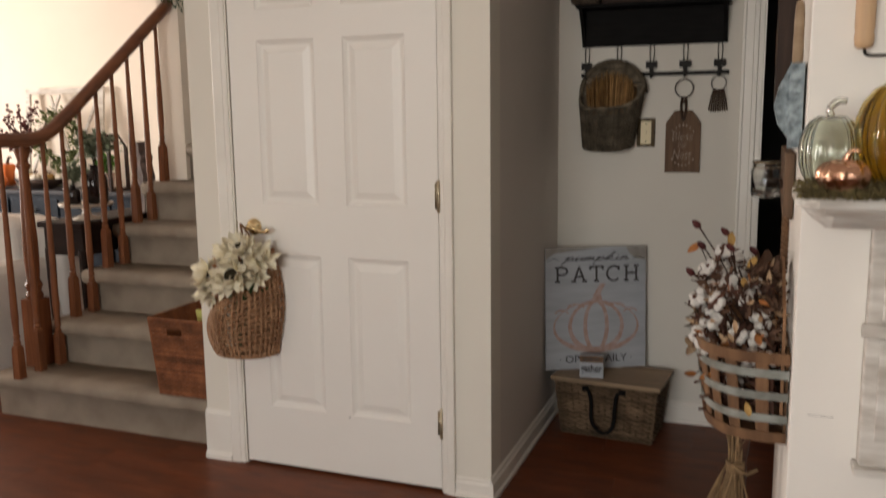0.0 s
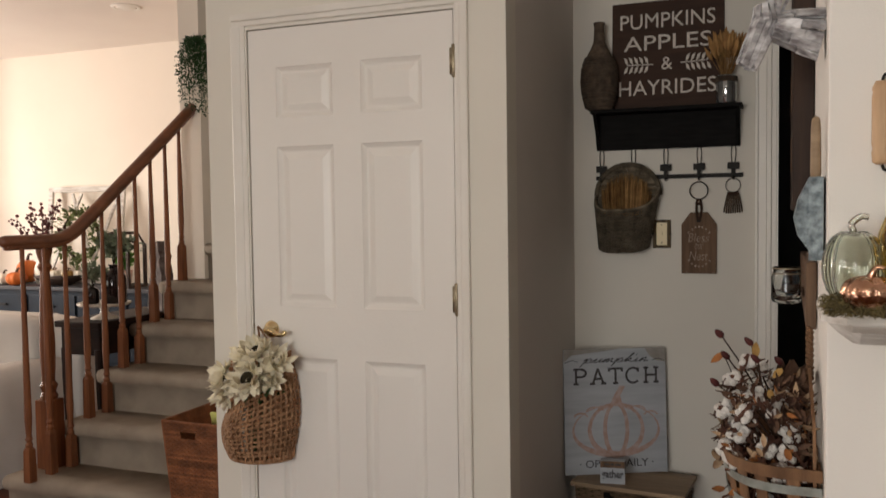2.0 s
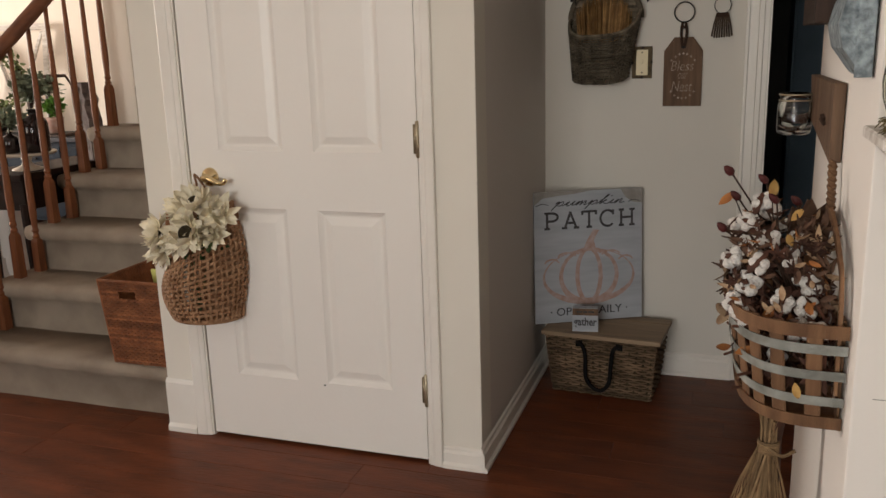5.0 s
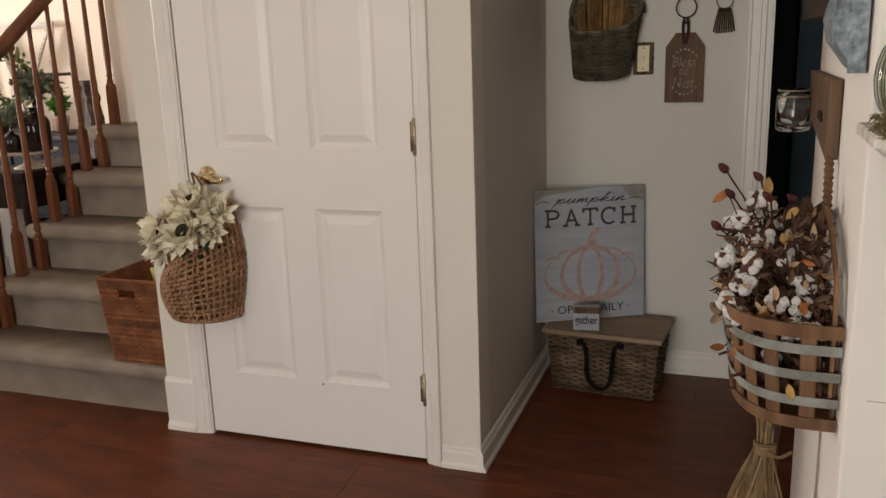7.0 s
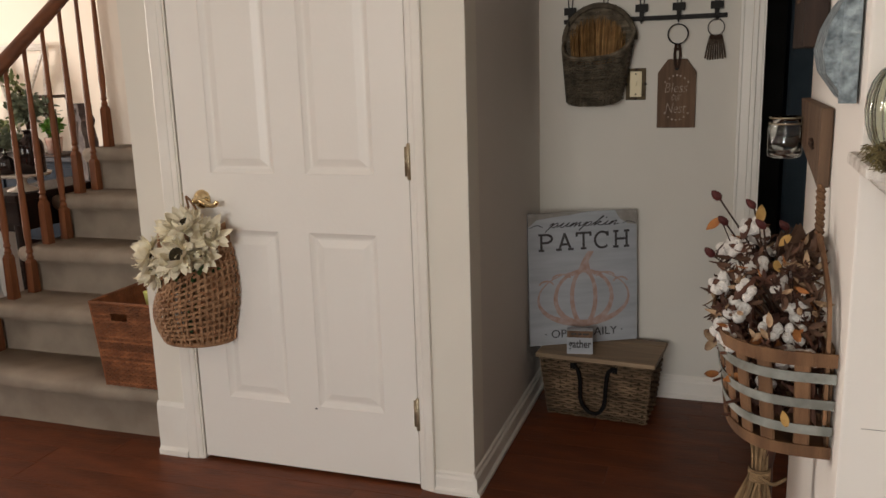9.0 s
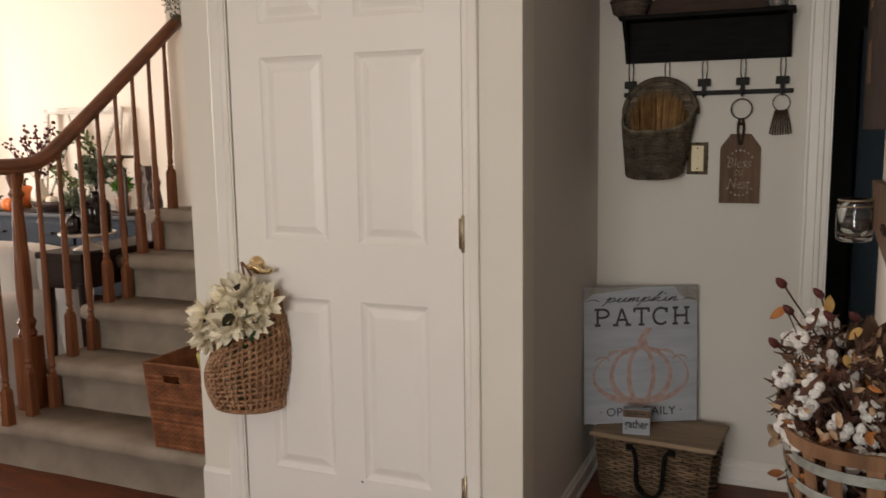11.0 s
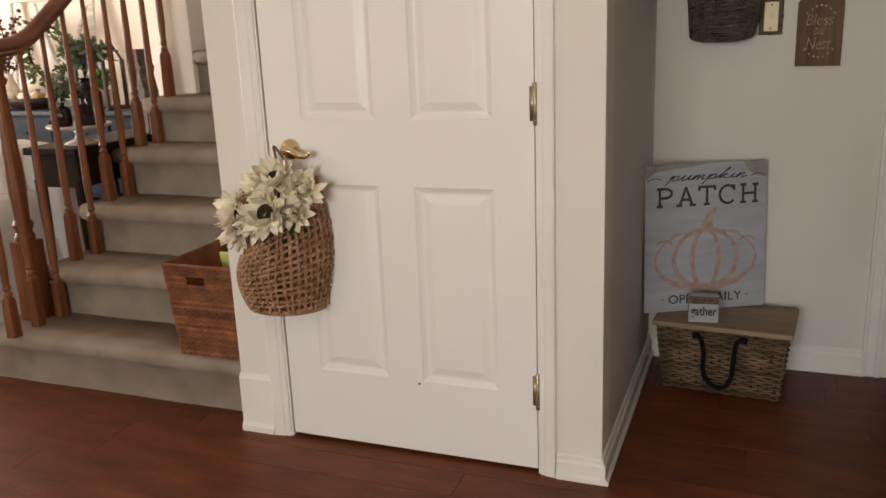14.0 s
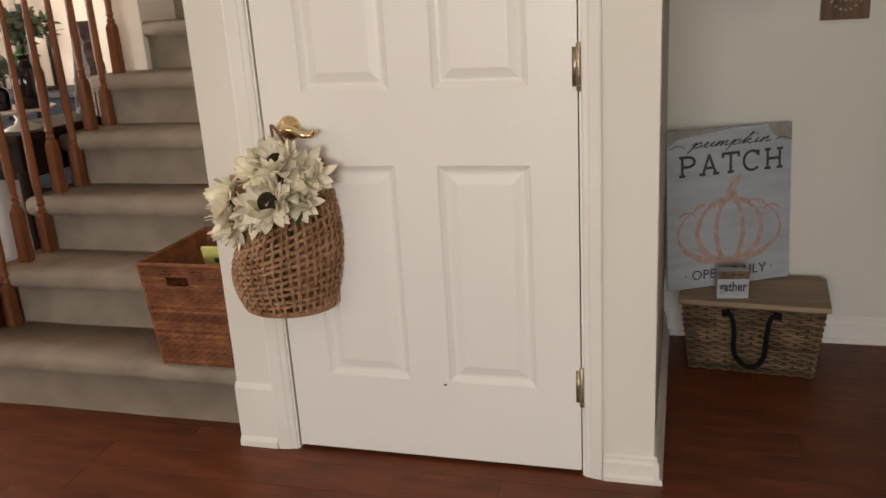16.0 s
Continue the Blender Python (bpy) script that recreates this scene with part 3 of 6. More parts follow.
T = [(-0.214, -0.128, 0.238), (0.214, -0.128, 0.238), (0.214, 0.128, 0.238), (-0.214, 0.128, 0.238)]
for i in range(4):
    k = (i + 1) % 4
    wicker_side(bm, B[i], B[k], T[k], T[i], 23, 15 if i % 2 == 0 else 9, 0.0050, 0.0046, RNG, None, 0.82)
part("weave", bm, M_WICKER, chest)
# dark sheet behind the weave stands in for shade between its rows
bm = bmesh.new()
vs = [bm.verts.new(Vector(p) * 0.985) for p in B + T]
for f in ((0, 1, 5, 4), (1, 2, 6, 5), (2, 3, 7, 6), (3, 0, 4, 7), (3, 2, 1, 0)):
    bm.faces.new([vs[i] for i in f])
part("weave_backing", bm, M_SEED_SHADE, chest)
part("lid", newbox(-0.228, 0.228, -0.142, 0.080, 0.239, 0.256, 0.004), M_LIDWOOD, chest, "pale brown wooden lid")
part("hinge_board", newbox(-0.228, 0.228, 0.082, 0.142, 0.239, 0.256, 0.004), M_LIDWOOD, chest)
bm = bmesh.new()
pts = curved([(-0.082, -0.138, 0.222), (-0.062, -0.142, 0.205), (-0.052, -0.143, 0.16), (-0.05, -0.142, 0.085), (-0.02, -0.144, 0.045), (0.015, -0.144, 0.04), (0.040, -0.142, 0.075), (0.046, -0.142, 0.15), (0.054, -0.142, 0.205), (0.076, -0.138, 0.222)])
ribbon(bm, pts, [Vector((0, -1, 0))] * len(pts), 0.016, 0.004)
box(bm, -0.092, -0.066, -0.138, -0.128, 0.205, 0.228, 0.002)
box(bm, 0.062, 0.088, -0.138, -0.128, 0.205, 0.228, 0.002)
part("strap", bm, M_BLACK, chest, "black leather strap handle")

# ---- pumpkin patch sign on the chest ----
patch = thing("pumpkin_sign", (-0.516, 3.437, 0.2585), "whitewashed pumpkin patch sign leaning above the wicker chest", "sign", rz=27, rx=-3.5)
part("board", newbox(-0.219, 0.219, 0.0, 0.012, 0.0, 0.522, 0.002), M_SIGNWHITE, patch)


def brush(bm, line, w, y):
    """A flat painted stroke along (x, z) points."""
    prev = None
    for i, (x, z) in enumerate(line):
        (xa, za), (xb, zb) = line[max(i - 1, 0)], line[min(i + 1, len(line) - 1)]
        d = math.hypot(xb - xa, zb - za) or 1.0
        nx, nz = -(zb - za) / d * w / 2, (xb - xa) / d * w / 2
        row = [bm.verts.new((x - nx, y, z - nz)), bm.verts.new((x + nx, y, z + nz))]
        if prev:
            bm.faces.new((prev[0], row[0], row[1], prev[1]))
        prev = row


def arc(cx, cz, rx, rz, a0, a1, n=16):
    return [(cx + rx * math.cos(radians(a0 + (a1 - a0) * i / n)), cz + rz * math.sin(radians(a0 + (a1 - a0) * i / n))) for i in range(n + 1)]


def slab_word(parent, letters, x0, z0, h, w):
    """Upright slab-serif capitals; letters: (advance, strokes in units of the height)."""
    x = x0
    for adv, lines in letters:
        bm = bmesh.new()
        for n, ln in enumerate(lines):
            brush(bm, [(x + a * h, z0 + b * h) for a, b in ln], w, -0.0007 - 0.00012 * n)
        part("lettering", bm, M_LETTER_D, parent)
        x += adv * h


def foot(x, z, half=0.17):
    return [(x - half, z), (x + half, z)]


SLAB = [
    (1.10, [[(0.2, 0), (0.2, 1)], foot(0.2, 0.04), [(0.03, 0.96), (0.5, 0.96)], arc(0.48, 0.72, 0.36, 0.24, 90, -90), [(0.2, 0.48), (0.5, 0.48)]]),
    (1.16, [[(0.18, 0.02), (0.52, 1)], [(0.50, 1), (0.88, 0.02)], foot(0.16, 0.04), foot(0.88, 0.04), [(0.28, 0.34), (0.76, 0.34)]]),
    (1.10, [[(0.50, 0), (0.50, 1)], [(0.06, 0.96), (0.94, 0.96)], foot(0.5, 0.04), [(0.08, 0.76), (0.08, 1.0)], [(0.92, 0.76), (0.92, 1.0)]]),
    (1.18, [arc(0.54, 0.5, 0.44, 0.47, 48, 316, 26), [(0.87, 0.70), (0.87, 1.0)]]),
    (1.10, [[(0.2, 0), (0.2, 1)], [(0.86, 0), (0.86, 1)], [(0.2, 0.5), (0.86, 0.5)], foot(0.2, 0.04), foot(0.86, 0.04), foot(0.2, 0.96), foot(0.86, 0.96)]),
]
slab_word(patch, SLAB, -0.180, 0.376, 0.066, 0.0092)
SCRIPT = [
    (1.05, [(0.05, 0.5), (0.3, 1.0), (0.1, -1.0), (0.28, 0.3), (0.6, 1.0), (0.78, 0.6), (0.6, 0.05), (0.35, 0.1)]),
    (0.90, [(-0.2, 0.0), (0.2, 1.0), (0.1, 0.15), (0.35, 0.0), (0.68, 1.0), (0.6, 0.15), (0.85, 0.1)]),
    (1.10, [(-0.05, 0.1), (0.2, 0.95), (0.1, 0.0), (0.38, 0.9), (0.48, 0.85), (0.45, 0.0), (0.72, 0.9), (0.86, 0.8), (0.82, 0.1), (1.1, 0.2)]),
    (1.05, [(0.05, 0.2), (0.3, 1.0), (0.1, -1.0), (0.28, 0.3), (0.6, 1.0), (0.78, 0.6), (0.6, 0.05), (0.35, 0.1)]),
    (0.95, [(-0.2, 0.0), (0.4, 1.9), (0.28, 2.0), (0.1, 0.0), (0.42, 0.9), (0.56, 0.8), (0.28, 0.5), (0.68, 0.05), (0.95, 0.2)]),
    (0.45, [(0.0, 0.2), (0.22, 0.95), (0.12, 0.15), (0.45, 0.15)]),
    (1.00, [(0.0, 0.15), (0.22, 0.95), (0.12, 0.0), (0.42, 0.95), (0.58, 0.85), (0.54, 0.1), (0.95, 0.25)]),
]
pen = -0.142
for adv, line in SCRIPT:
    bm = bmesh.new()
    brush(bm, [(pen + (p.x + 0.3 * p.y) * 0.044, 0.466 + p.y * 0.0165) for p in curved([(a, b, 0) for a, b in line], 5)], 0.0038, -0.0007)
    part("lettering", bm, M_LETTER_D, patch)
    pen += adv * 0.044
bm = bmesh.new()
brush(bm, [(0.093, 0.494), (0.098, 0.497)], 0.004, -0.0007)
part("lettering", bm, M_LETTER_D, patch)
for s in (-1, 1):
    bm = bmesh.new()
    tube(bm, curved([(s * 0.160, -0.0008, 0.470), (s * 0.185, -0.0008, 0.477), (s * 0.213, -0.0008, 0.468)]), 0.0014, 5)
    part("flourish", bm, M_LETTER_D, patch)
lettering("lettering", "\u00b7 OPEN DAILY \u00b7", 0.315, 0.032, (0.0, -0.0005, 0.044), M_LETTER_D, patch)


def painted_ring(bm, cx, cz, rx, rz, w0, w1, a0=0.0, a1=360.0, n=40, y=-0.0006, skew=0.0):
    """A flat brushed line round an ellipse, thicker towards its foot."""
    prev = None
    for i in range(n + 1):
        a = radians(a0 + (a1 - a0) * i / n)
        c, s = math.cos(a), math.sin(a)
        w = w0 + (w1 - w0) * (0.5 - 0.5 * s) ** 2
        o, q = bm.verts.new((cx + rx * c + skew * s, y, cz + rz * s)), bm.verts.new((cx + (rx - w) * c + skew * s, y, cz + (rz - w) * s))
        if prev:
            bm.faces.new((prev[0], o, q, prev[1]))
        prev = (o, q)


bm = bmesh.new()
painted_ring(bm, 0.0, 0.180, 0.188, 0.112, 0.004, 0.026, y=-0.0006)
painted_ring(bm, 0.0, 0.182, 0.122, 0.116, 0.013, 0.026, y=-0.0009)
painted_ring(bm, 0.0, 0.184, 0.056, 0.117, 0.016, 0.020, y=-0.0012)
for cx, cz, rx in ((-0.089, 0.262, 0.040), (0.089, 0.262, 0.040), (-0.150, 0.238, 0.032), (0.150, 0.238, 0.032), (0.0, 0.268, 0.050)):
    painted_ring(bm, cx, cz, rx, 0.022, 0.007, 0.007, 10.0, 170.0, 16, y=-0.0014 - 0.1 * abs(cx) * 0.001)
M_TERRA = mat("faded terracotta wash", (0.37, 0.225, 0.175), (0.45, 0.36, 0.33), 0.8, scale=40)
part("painted_pumpkin", bm, M_TERRA, patch, "faded terracotta pumpkin drawing")
bm = bmesh.new()
vs = [bm.verts.new((x, -0.0016, z)) for x, z in ((-0.026, 0.283), (0.030, 0.283), (0.020, 0.325), (0.042, 0.365), (0.018, 0.368), (-0.008, 0.325))]
bm.faces.new(vs)
part("painted_stem", bm, M_TERRA, patch)
for pts in (((-0.219, 0.522), (-0.219, 0.470), (-0.185, 0.498), (-0.120, 0.506), (-0.05, 0.512), (0.02, 0.522)), ((0.219, 0.522), (0.219, 0.462), (0.180, 0.468), (0.150, 0.488), (0.130, 0.522))):
    bm = bmesh.new()
    bm.faces.new([bm.verts.new((x, -0.0003, z)) for x, z in pts])
    part("worn_corner", bm, M_GREYWEAR, patch, "weathered grey corner of the board")

# ---- gather block ----
block = thing("lettered_block", (-0.513, 3.318, 0.2565), "small off-white wooden block lettered gather, on the chest", "block", rz=8)
part("block", newbox(-0.049, 0.049, -0.015, 0.022, 0, 0.094, 0.002), M_SIGNWHITE, block)
lettering("lettering", "gather", 0.086, 0.042, (0, -0.0160, 0.036), M_LETTER_D, block, bold=0.002)
part("stained_band", newbox(-0.0485, 0.0485, -0.0156, -0.0151, 0.066, 0.093), M_TAG, block, "brown stained strip")
bm = bmesh.new()
for x0, x1 in ((-0.033, -0.012), (-0.008, 0.006), (0.010, 0.033)):
    box(bm, x0, x1, -0.0165, -0.015, 0.077, 0.083)
part("lettering_bars", bm, M_LETTER_D, block)

# ---- hook shelf ----
shelf = thing("hook_shelf", (-0.331, NOOK_Y, 1.616), "black wooden wall shelf with a row of hooks", "shelf")
part("top_board", newbox(-0.303, 0.303, -0.118, 0, 0.150, 0.166, 0.004), M_BLACK, shelf)
part("back_board", newbox(-0.292, 0.292, -0.020, -0.001, 0.0, 0.150, 0.003), M_BLACK, shelf)
for s in (-1, 1):
    bm = bmesh.new()
    prof = [(-0.021, 0.0), (-0.035, 0.03), (-0.055, 0.075), (-0.088, 0.115), (-0.110, 0.150), (-0.021, 0.150)]
    va = [bm.verts.new((s * 0.285 - 0.007, y, z)) for y, z in prof]
    vb = [bm.verts.new((s * 0.285 + 0.007, y, z)) for y, z in prof]
    bm.faces.new(va)
    bm.faces.new(vb[::-1])
    for i in range(len(prof)):
        k = (i + 1) % len(prof)
        bm.faces.new((va[i], vb[i], vb[k], va[k]))
    bmesh.ops.recalc_face_normals(bm, faces=bm.faces)
    part("bracket", bm, M_BLACK, shelf)
part("hook_rail", newbox(-0.297, 0.303, -0.019, -0.009, -0.126, -0.109, 0.002), M_IRON, shelf, "black iron hook rail")
HOOKS = [-0.272 + 0.1345 * k for k in range(5)]
for x in HOOKS:
    bm = bmesh.new()
    for s in (-1, 1):
        tube(bm, curved([(x + s * 0.004, -0.012, -0.088), (x + s * 0.009, -0.014, -0.03), (x + s * 0.006, -0.012, 0.004)]), 0.0018, 6)
    box(bm, x - 0.023, x + 0.023, -0.026, -0.020, -0.094, -0.066, 0.002)
    box(bm, x - 0.008, x + 0.008, -0.024, -0.019, -0.128, -0.068, 0.001)
    tube(bm, curved([(x, -0.022, -0.124), (x, -0.034, -0.134), (x, -0.046, -0.128), (x, -0.047, -0.116)]), 0.003, 6)
    part("hook", bm, M_IRON, shelf, "black iron hook with a wire loop")

# ---- things on the shelf ----
SHELF_Z = 1.782
vase = thing("twine_vase", (-0.600, 3.530, SHELF_Z), "grey brown twine-wrapped bottle vase on the black shelf", "vase")
prof = [(0.045, 0.0), (0.056, 0.01), (0.070, 0.06), (0.076, 0.12), (0.072, 0.18), (0.055, 0.225), (0.036, 0.26), (0.024, 0.29), (0.021, 0.35), (0.025, 0.368), (0.020, 0.370)]
part("body", lathe(bmesh.new(), prof, 24), M_TWINE, vase, smooth=True)
for k in range(26):
    bm = bmesh.new()
    z = 0.008 + k * 0.0083
    r = next(a + (b - a) * (z - z0) / (z1 - z0) for (a, z0), (b, z1) in zip(prof, prof[1:]) if z0 <= z <= z1)
    tilt = RNG.uniform(-0.006, 0.006)
    tube(bm, [((r + 0.001) * math.cos(a * math.pi / 12), (r + 0.001) * math.sin(a * math.pi / 12), z + tilt * math.cos(a * math.pi / 12 + k)) for a in range(24)], 0.0052, 5, close=True)
    part("twine_turn", bm, M_TWINE, vase, smooth=True)

sign = thing("harvest_sign", (-0.328, 3.568, SHELF_Z), "dark brown wooden sign with white harvest lettering", "sign", rx=-3)
part("board", newbox(-0.227, 0.227, 0, 0.016, 0, 0.452, 0.002), M_SIGNBROWN, sign)
for words, w, h, z in (("PUMPKINS", 0.385, 0.062, 0.370), ("APPLES", 0.355, 0.062, 0.278), ("&", 0.045, 0.052, 0.188), ("HAYRIDES", 0.395, 0.062, 0.090)):
    lettering("lettering", words, w, h, (0, -0.001, z), M_LETTER_W, sign)
for s in (-1, 1):
    bm = bmesh.new()
    tube(bm, [(s * 0.055, -0.001, 0.186), (s * 0.165, -0.001, 0.190)], 0.0022, 5)
    for k in range(5):
        x = 0.075 + k * 0.021
        for up in (-1, 1):
            vs = [bm.verts.new((s * (x + a), -0.0015, 0.187 + up * b)) for a, b in ((0, 0.002), (0.012, 0.012), (0.019, 0.036), (0.004, 0.026))]
            bm.faces.new(vs)
    part("painted_sprig", bm, M_LETTER_W, sign)

jar = thing("wheat_jar", (-0.090, 3.520, SHELF_Z), "small mirrored glass jar of dried wheat on the shelf", "jar")
M_MERC = mat("mercury glass", (0.52, 0.55, 0.56), (0.30, 0.31, 0.31), 0.12, 0.85, scale=12, bump=0.03)
part("jar", lathe(bmesh.new(), [(0.036, 0), (0.040, 0.005), (0.040, 0.085), (0.035, 0.10), (0.036, 0.112), (0.030, 0.112), (0.029, 0.02)], 24), M_MERC, jar, "silvered glass jar", True)
bm = bmesh.new()
for k in range(4):
    tube(bm, [((0.041) * math.cos(a * math.pi / 10), 0.041 * math.sin(a * math.pi / 10), 0.088 + k * 0.005) for a in range(20)], 0.003, 5, close=True)
part("twine_band", bm, M_TWINE, jar)
for k in range(60):
    bm = bmesh.new()
    a, lean = RNG.uniform(0, 2 * math.pi), RNG.uniform(0.1, 0.62)
    h = RNG.uniform(0.15, 0.21)
    tip = Vector((math.cos(a) * lean * 0.15, math.sin(a) * lean * 0.11, 0.10 + h * (1 - lean * 0.25)))
    root = Vector((math.cos(a) * 0.012, math.sin(a) * 0.012, 0.10))
    mid = root.lerp(tip, 0.6)
    tube(bm, [root, mid], 0.0012, 4)
    tube(bm, [mid, mid.lerp(tip, 0.4), tip], [0.004, 0.011, 0.002], 5)
    part("wheat_stalk", bm, M_WHEAT, jar)

# ---- things on the hooks ----
wb = thing("wall_basket", (-0.488, NOOK_Y - 0.030, 1.197), "dark weathered wicker wall basket filled with dried wheat", "basket", rz=-4)


def pocket(u, v):
    """A rounded pocket whose rim dips at the front and rises to the arched back."""
    a = math.pi * u
    wx, dp = 0.102 + 0.032 * v, 0.088 + 0.030 * v
    e = abs(math.cos(a)) ** 0.7 * (1 if math.cos(a) > 0 else -1)
    top = 0.150 + 0.085 * (2 * abs(u - 0.5)) ** 2.2 + 0.03 * (u - 0.5)
    p = Vector((-wx * e - 0.016 * (1 - v), -dp * math.sin(a) ** 0.75 - 0.004, 0.006 + v * top - 0.024 * math.sin(a) * (1 - v)))
    n = Vector((-math.cos(a) / wx, -math.sin(a) / dp, 0)).normalized()
    return p, n


rows, cols = weave(pocket, 20, 23, 0.0056, 0.0066, 0.0050, 0.0036, RNG, 0.3)
for b in rows:
    part("strand", b, M_WICKER_DK, wb)
for b in cols:
    part("stake", b, M_WICKER_DK, wb)
bm = bmesh.new()
bm.faces.new([bm.verts.new(pocket(i / 16, 0.03)[0]) for i in range(17)])
part("base", bm, M_WICKER_DK, wb)
bm = bmesh.new()
for k in range(30):
    z = 0.01 + k * 0.0117
    half = 0.098 + 0.032 * z / 0.24 if z < 0.24 else 0.13 * math.sqrt(max(0.02, 1 - ((z - 0.24) / 0.125) ** 2))
    pts = [Vector((half * (2 * i / 10 - 1) - 0.016 * max(0.0, 1 - z / 0.24), -0.004 - 0.0018 * (1 if (i + k) % 2 else -1), z + RNG.uniform(-0.001, 0.001))) for i in range(11)]
    ribbon(bm, pts, [Vector((0, -1, 0))] * 11, 0.012, 0.003)
part("back_weave", bm, M_WICKER_DK, wb)
bm = bmesh.new()
for off in (0, 0.007):
    tube(bm, [((0.132 + off) * math.cos(a), -0.010, 0.225 + (0.128 + off) * math.sin(a)) for a in [math.pi * i / 18 for i in range(19)]], 0.0065, 6, up=(0, 1, 0))
    tube(bm, [pocket(i / 18, 1.0)[0] + Vector((0, 0, off)) for i in range(19)], 0.006, 6)
part("rim", bm, M_WICKER_DK, wb)
bm = bmesh.new()
for k in range(340):
    x = RNG.uniform(-0.098, 0.098)
    y = RNG.uniform(-0.075, -0.016)
    h = 0.312 - 6.0 * x * x + RNG.uniform(-0.05, 0.014)
    tube(bm, [(x * 0.9, y, 0.14), (x * 1.0, y + 0.004, h - 0.05), (x * 1.03, y + 0.008, h)], [0.0013, 0.0022, 0.0005], 3)
part("wheat", bm, M_WHEAT, wb, "packed golden wheat stalks")["kind"] = "stuff"

tag_ = thing("wooden_tag", (-0.200, NOOK_Y - 0.004, 1.092), "brown wooden gift-tag sign hung from a hook by a ring", "tag")
bm = bmesh.new()
out = [(-0.070, 0), (0.070, 0), (0.070, 0.205), (0.034, 0.255), (-0.034, 0.255), (-0.070, 0.205)]
va, vb = [bm.verts.new((x, -0.016, z)) for x, z in out], [bm.verts.new((x, -0.001, z)) for x, z in out]
bm.faces.new(va)
bm.faces.new(vb[::-1])
for i in range(6):
    k = (i + 1) % 6
    bm.faces.new((va[i], vb[i], vb[k], va[k]))
bmesh.ops.recalc_face_normals(bm, faces=bm.faces)
part("board", bm, M_TAG, tag_)
part("hole", lathe(bmesh.new(), [(0.009, 0), (0.009, 0.001)], 16, pose(0, -0.0162, 0.222, 90)), M_IRON, tag_)
for words, w, h, z in (("Bless", 0.080, 0.036, 0.150), ("our", 0.034, 0.022, 0.113), ("Nest", 0.072, 0.038, 0.074)):
    lettering("lettering", words, w, h, (0, -0.0164, z), M_LETTER_F, tag_, bold=-0.0012, slant=0.15)
bm = bmesh.new()
for s in (-1, 1):
    for k in range(7):
        x = -0.042 + k * 0.014
        z = 0.112 + s * (0.083 - 0.00012 * (x * 1000) ** 2 * 0.12)
        box(bm, x - 0.003, x + 0.004, -0.0170, -0.0160, z - 0.003, z + 0.004, 0, Matrix.Translation((x, 0, z)) @ Matrix.Rotation(0.6 * s * (1 if k % 2 else -1), 4, "Y") @ Matrix.Translation((-x, 0, -z)))
part("painted_sprig", bm, M_LETTER_F, tag_)["kind"] = "stuff"
bm = bmesh.new()
hanging_ring(bm, 0, -0.022, 0.345, 0.036)
part("ring", bm, M_IRON, tag_, "black wire ring", True)
bm = bmesh.new()
for s in (-1, 1):
    ribbon(bm, curved([(s * 0.004, -0.018, 0.222), (s * 0.010, -0.020, 0.27), (s * 0.005, -0.022, 0.312)]), [Vector((0, -1, 0))] * 13, 0.010, 0.002)
box(bm, -0.014, 0.014, -0.024, -0.016, 0.285, 0.296, 0.001)
part("strap", bm, M_STEM, tag_, "dark leather strap")

tas = thing("leather_tassel", (-0.066, NOOK_Y - 0.004, 1.338), "dark leather tassel on a thin metal ring", "tassel")
bm = bmesh.new()
for k in range(9):
    x = -0.036 + k * 0.009
    pts = curved([(x * 0.55, -0.014, 0.088), (x * 0.8, -0.016, 0.05), (x, -0.013 - 0.004 * (k % 2), RNG.uniform(0.0, 0.01))])
    ribbon(bm, pts, [Vector((0, -1, 0))] * len(pts), 0.0062, 0.002)
part("fringe", bm, M_TWINE, tas)
part("cap", newbox(-0.022, 0.022, -0.021, -0.010, 0.076, 0.092, 0.003), M_STEM, tas)
bm = bmesh.new()
hanging_ring(bm, 0, -0.018, 0.118, 0.029, 0.0016)
part("ring", bm, M_IRON, tas, "thin metal ring", True)

M_OLDBRASS = mat("dark antique brass", (0.10, 0.072, 0.038), (0.05, 0.036, 0.02), 0.45, 0.7, scale=50, bump=0.4)
switch = thing("light_switch", (-0.352, NOOK_Y, 1.197), "ivory toggle light switch in an aged brass plate", "switch")
part("plate", newbox(-0.038, 0.038, -0.005, 0, 0, 0.120, 0.002), M_OLDBRASS, switch, "aged brass frame plate")
part("insert", newbox(-0.022, 0.022, -0.008, -0.005, 0.012, 0.108, 0.001), M_IVORY, switch)
part("toggle", newbox(-0.004, 0.004, -0.018, -0.008, 0.055, 0.070, 0.001), M_IVORY, switch)
bm = bmesh.new()
for x, z in ((0, 0.022), (0, 0.098)):
    lathe(bm, [(0.003, 0), (0.003, 0.001)], 8, pose(x, -0.008, z, 90))
for x, z in ((0, 0.004), (0, 0.116), (-0.036, 0.06), (0.036, 0.06)):
    lathe(bm, [(0.005, 0), (0.005, 0.003), (0.002, 0.005)], 8, pose(x, -0.005, z, 90))
part("screws", bm, M_IRON, switch)

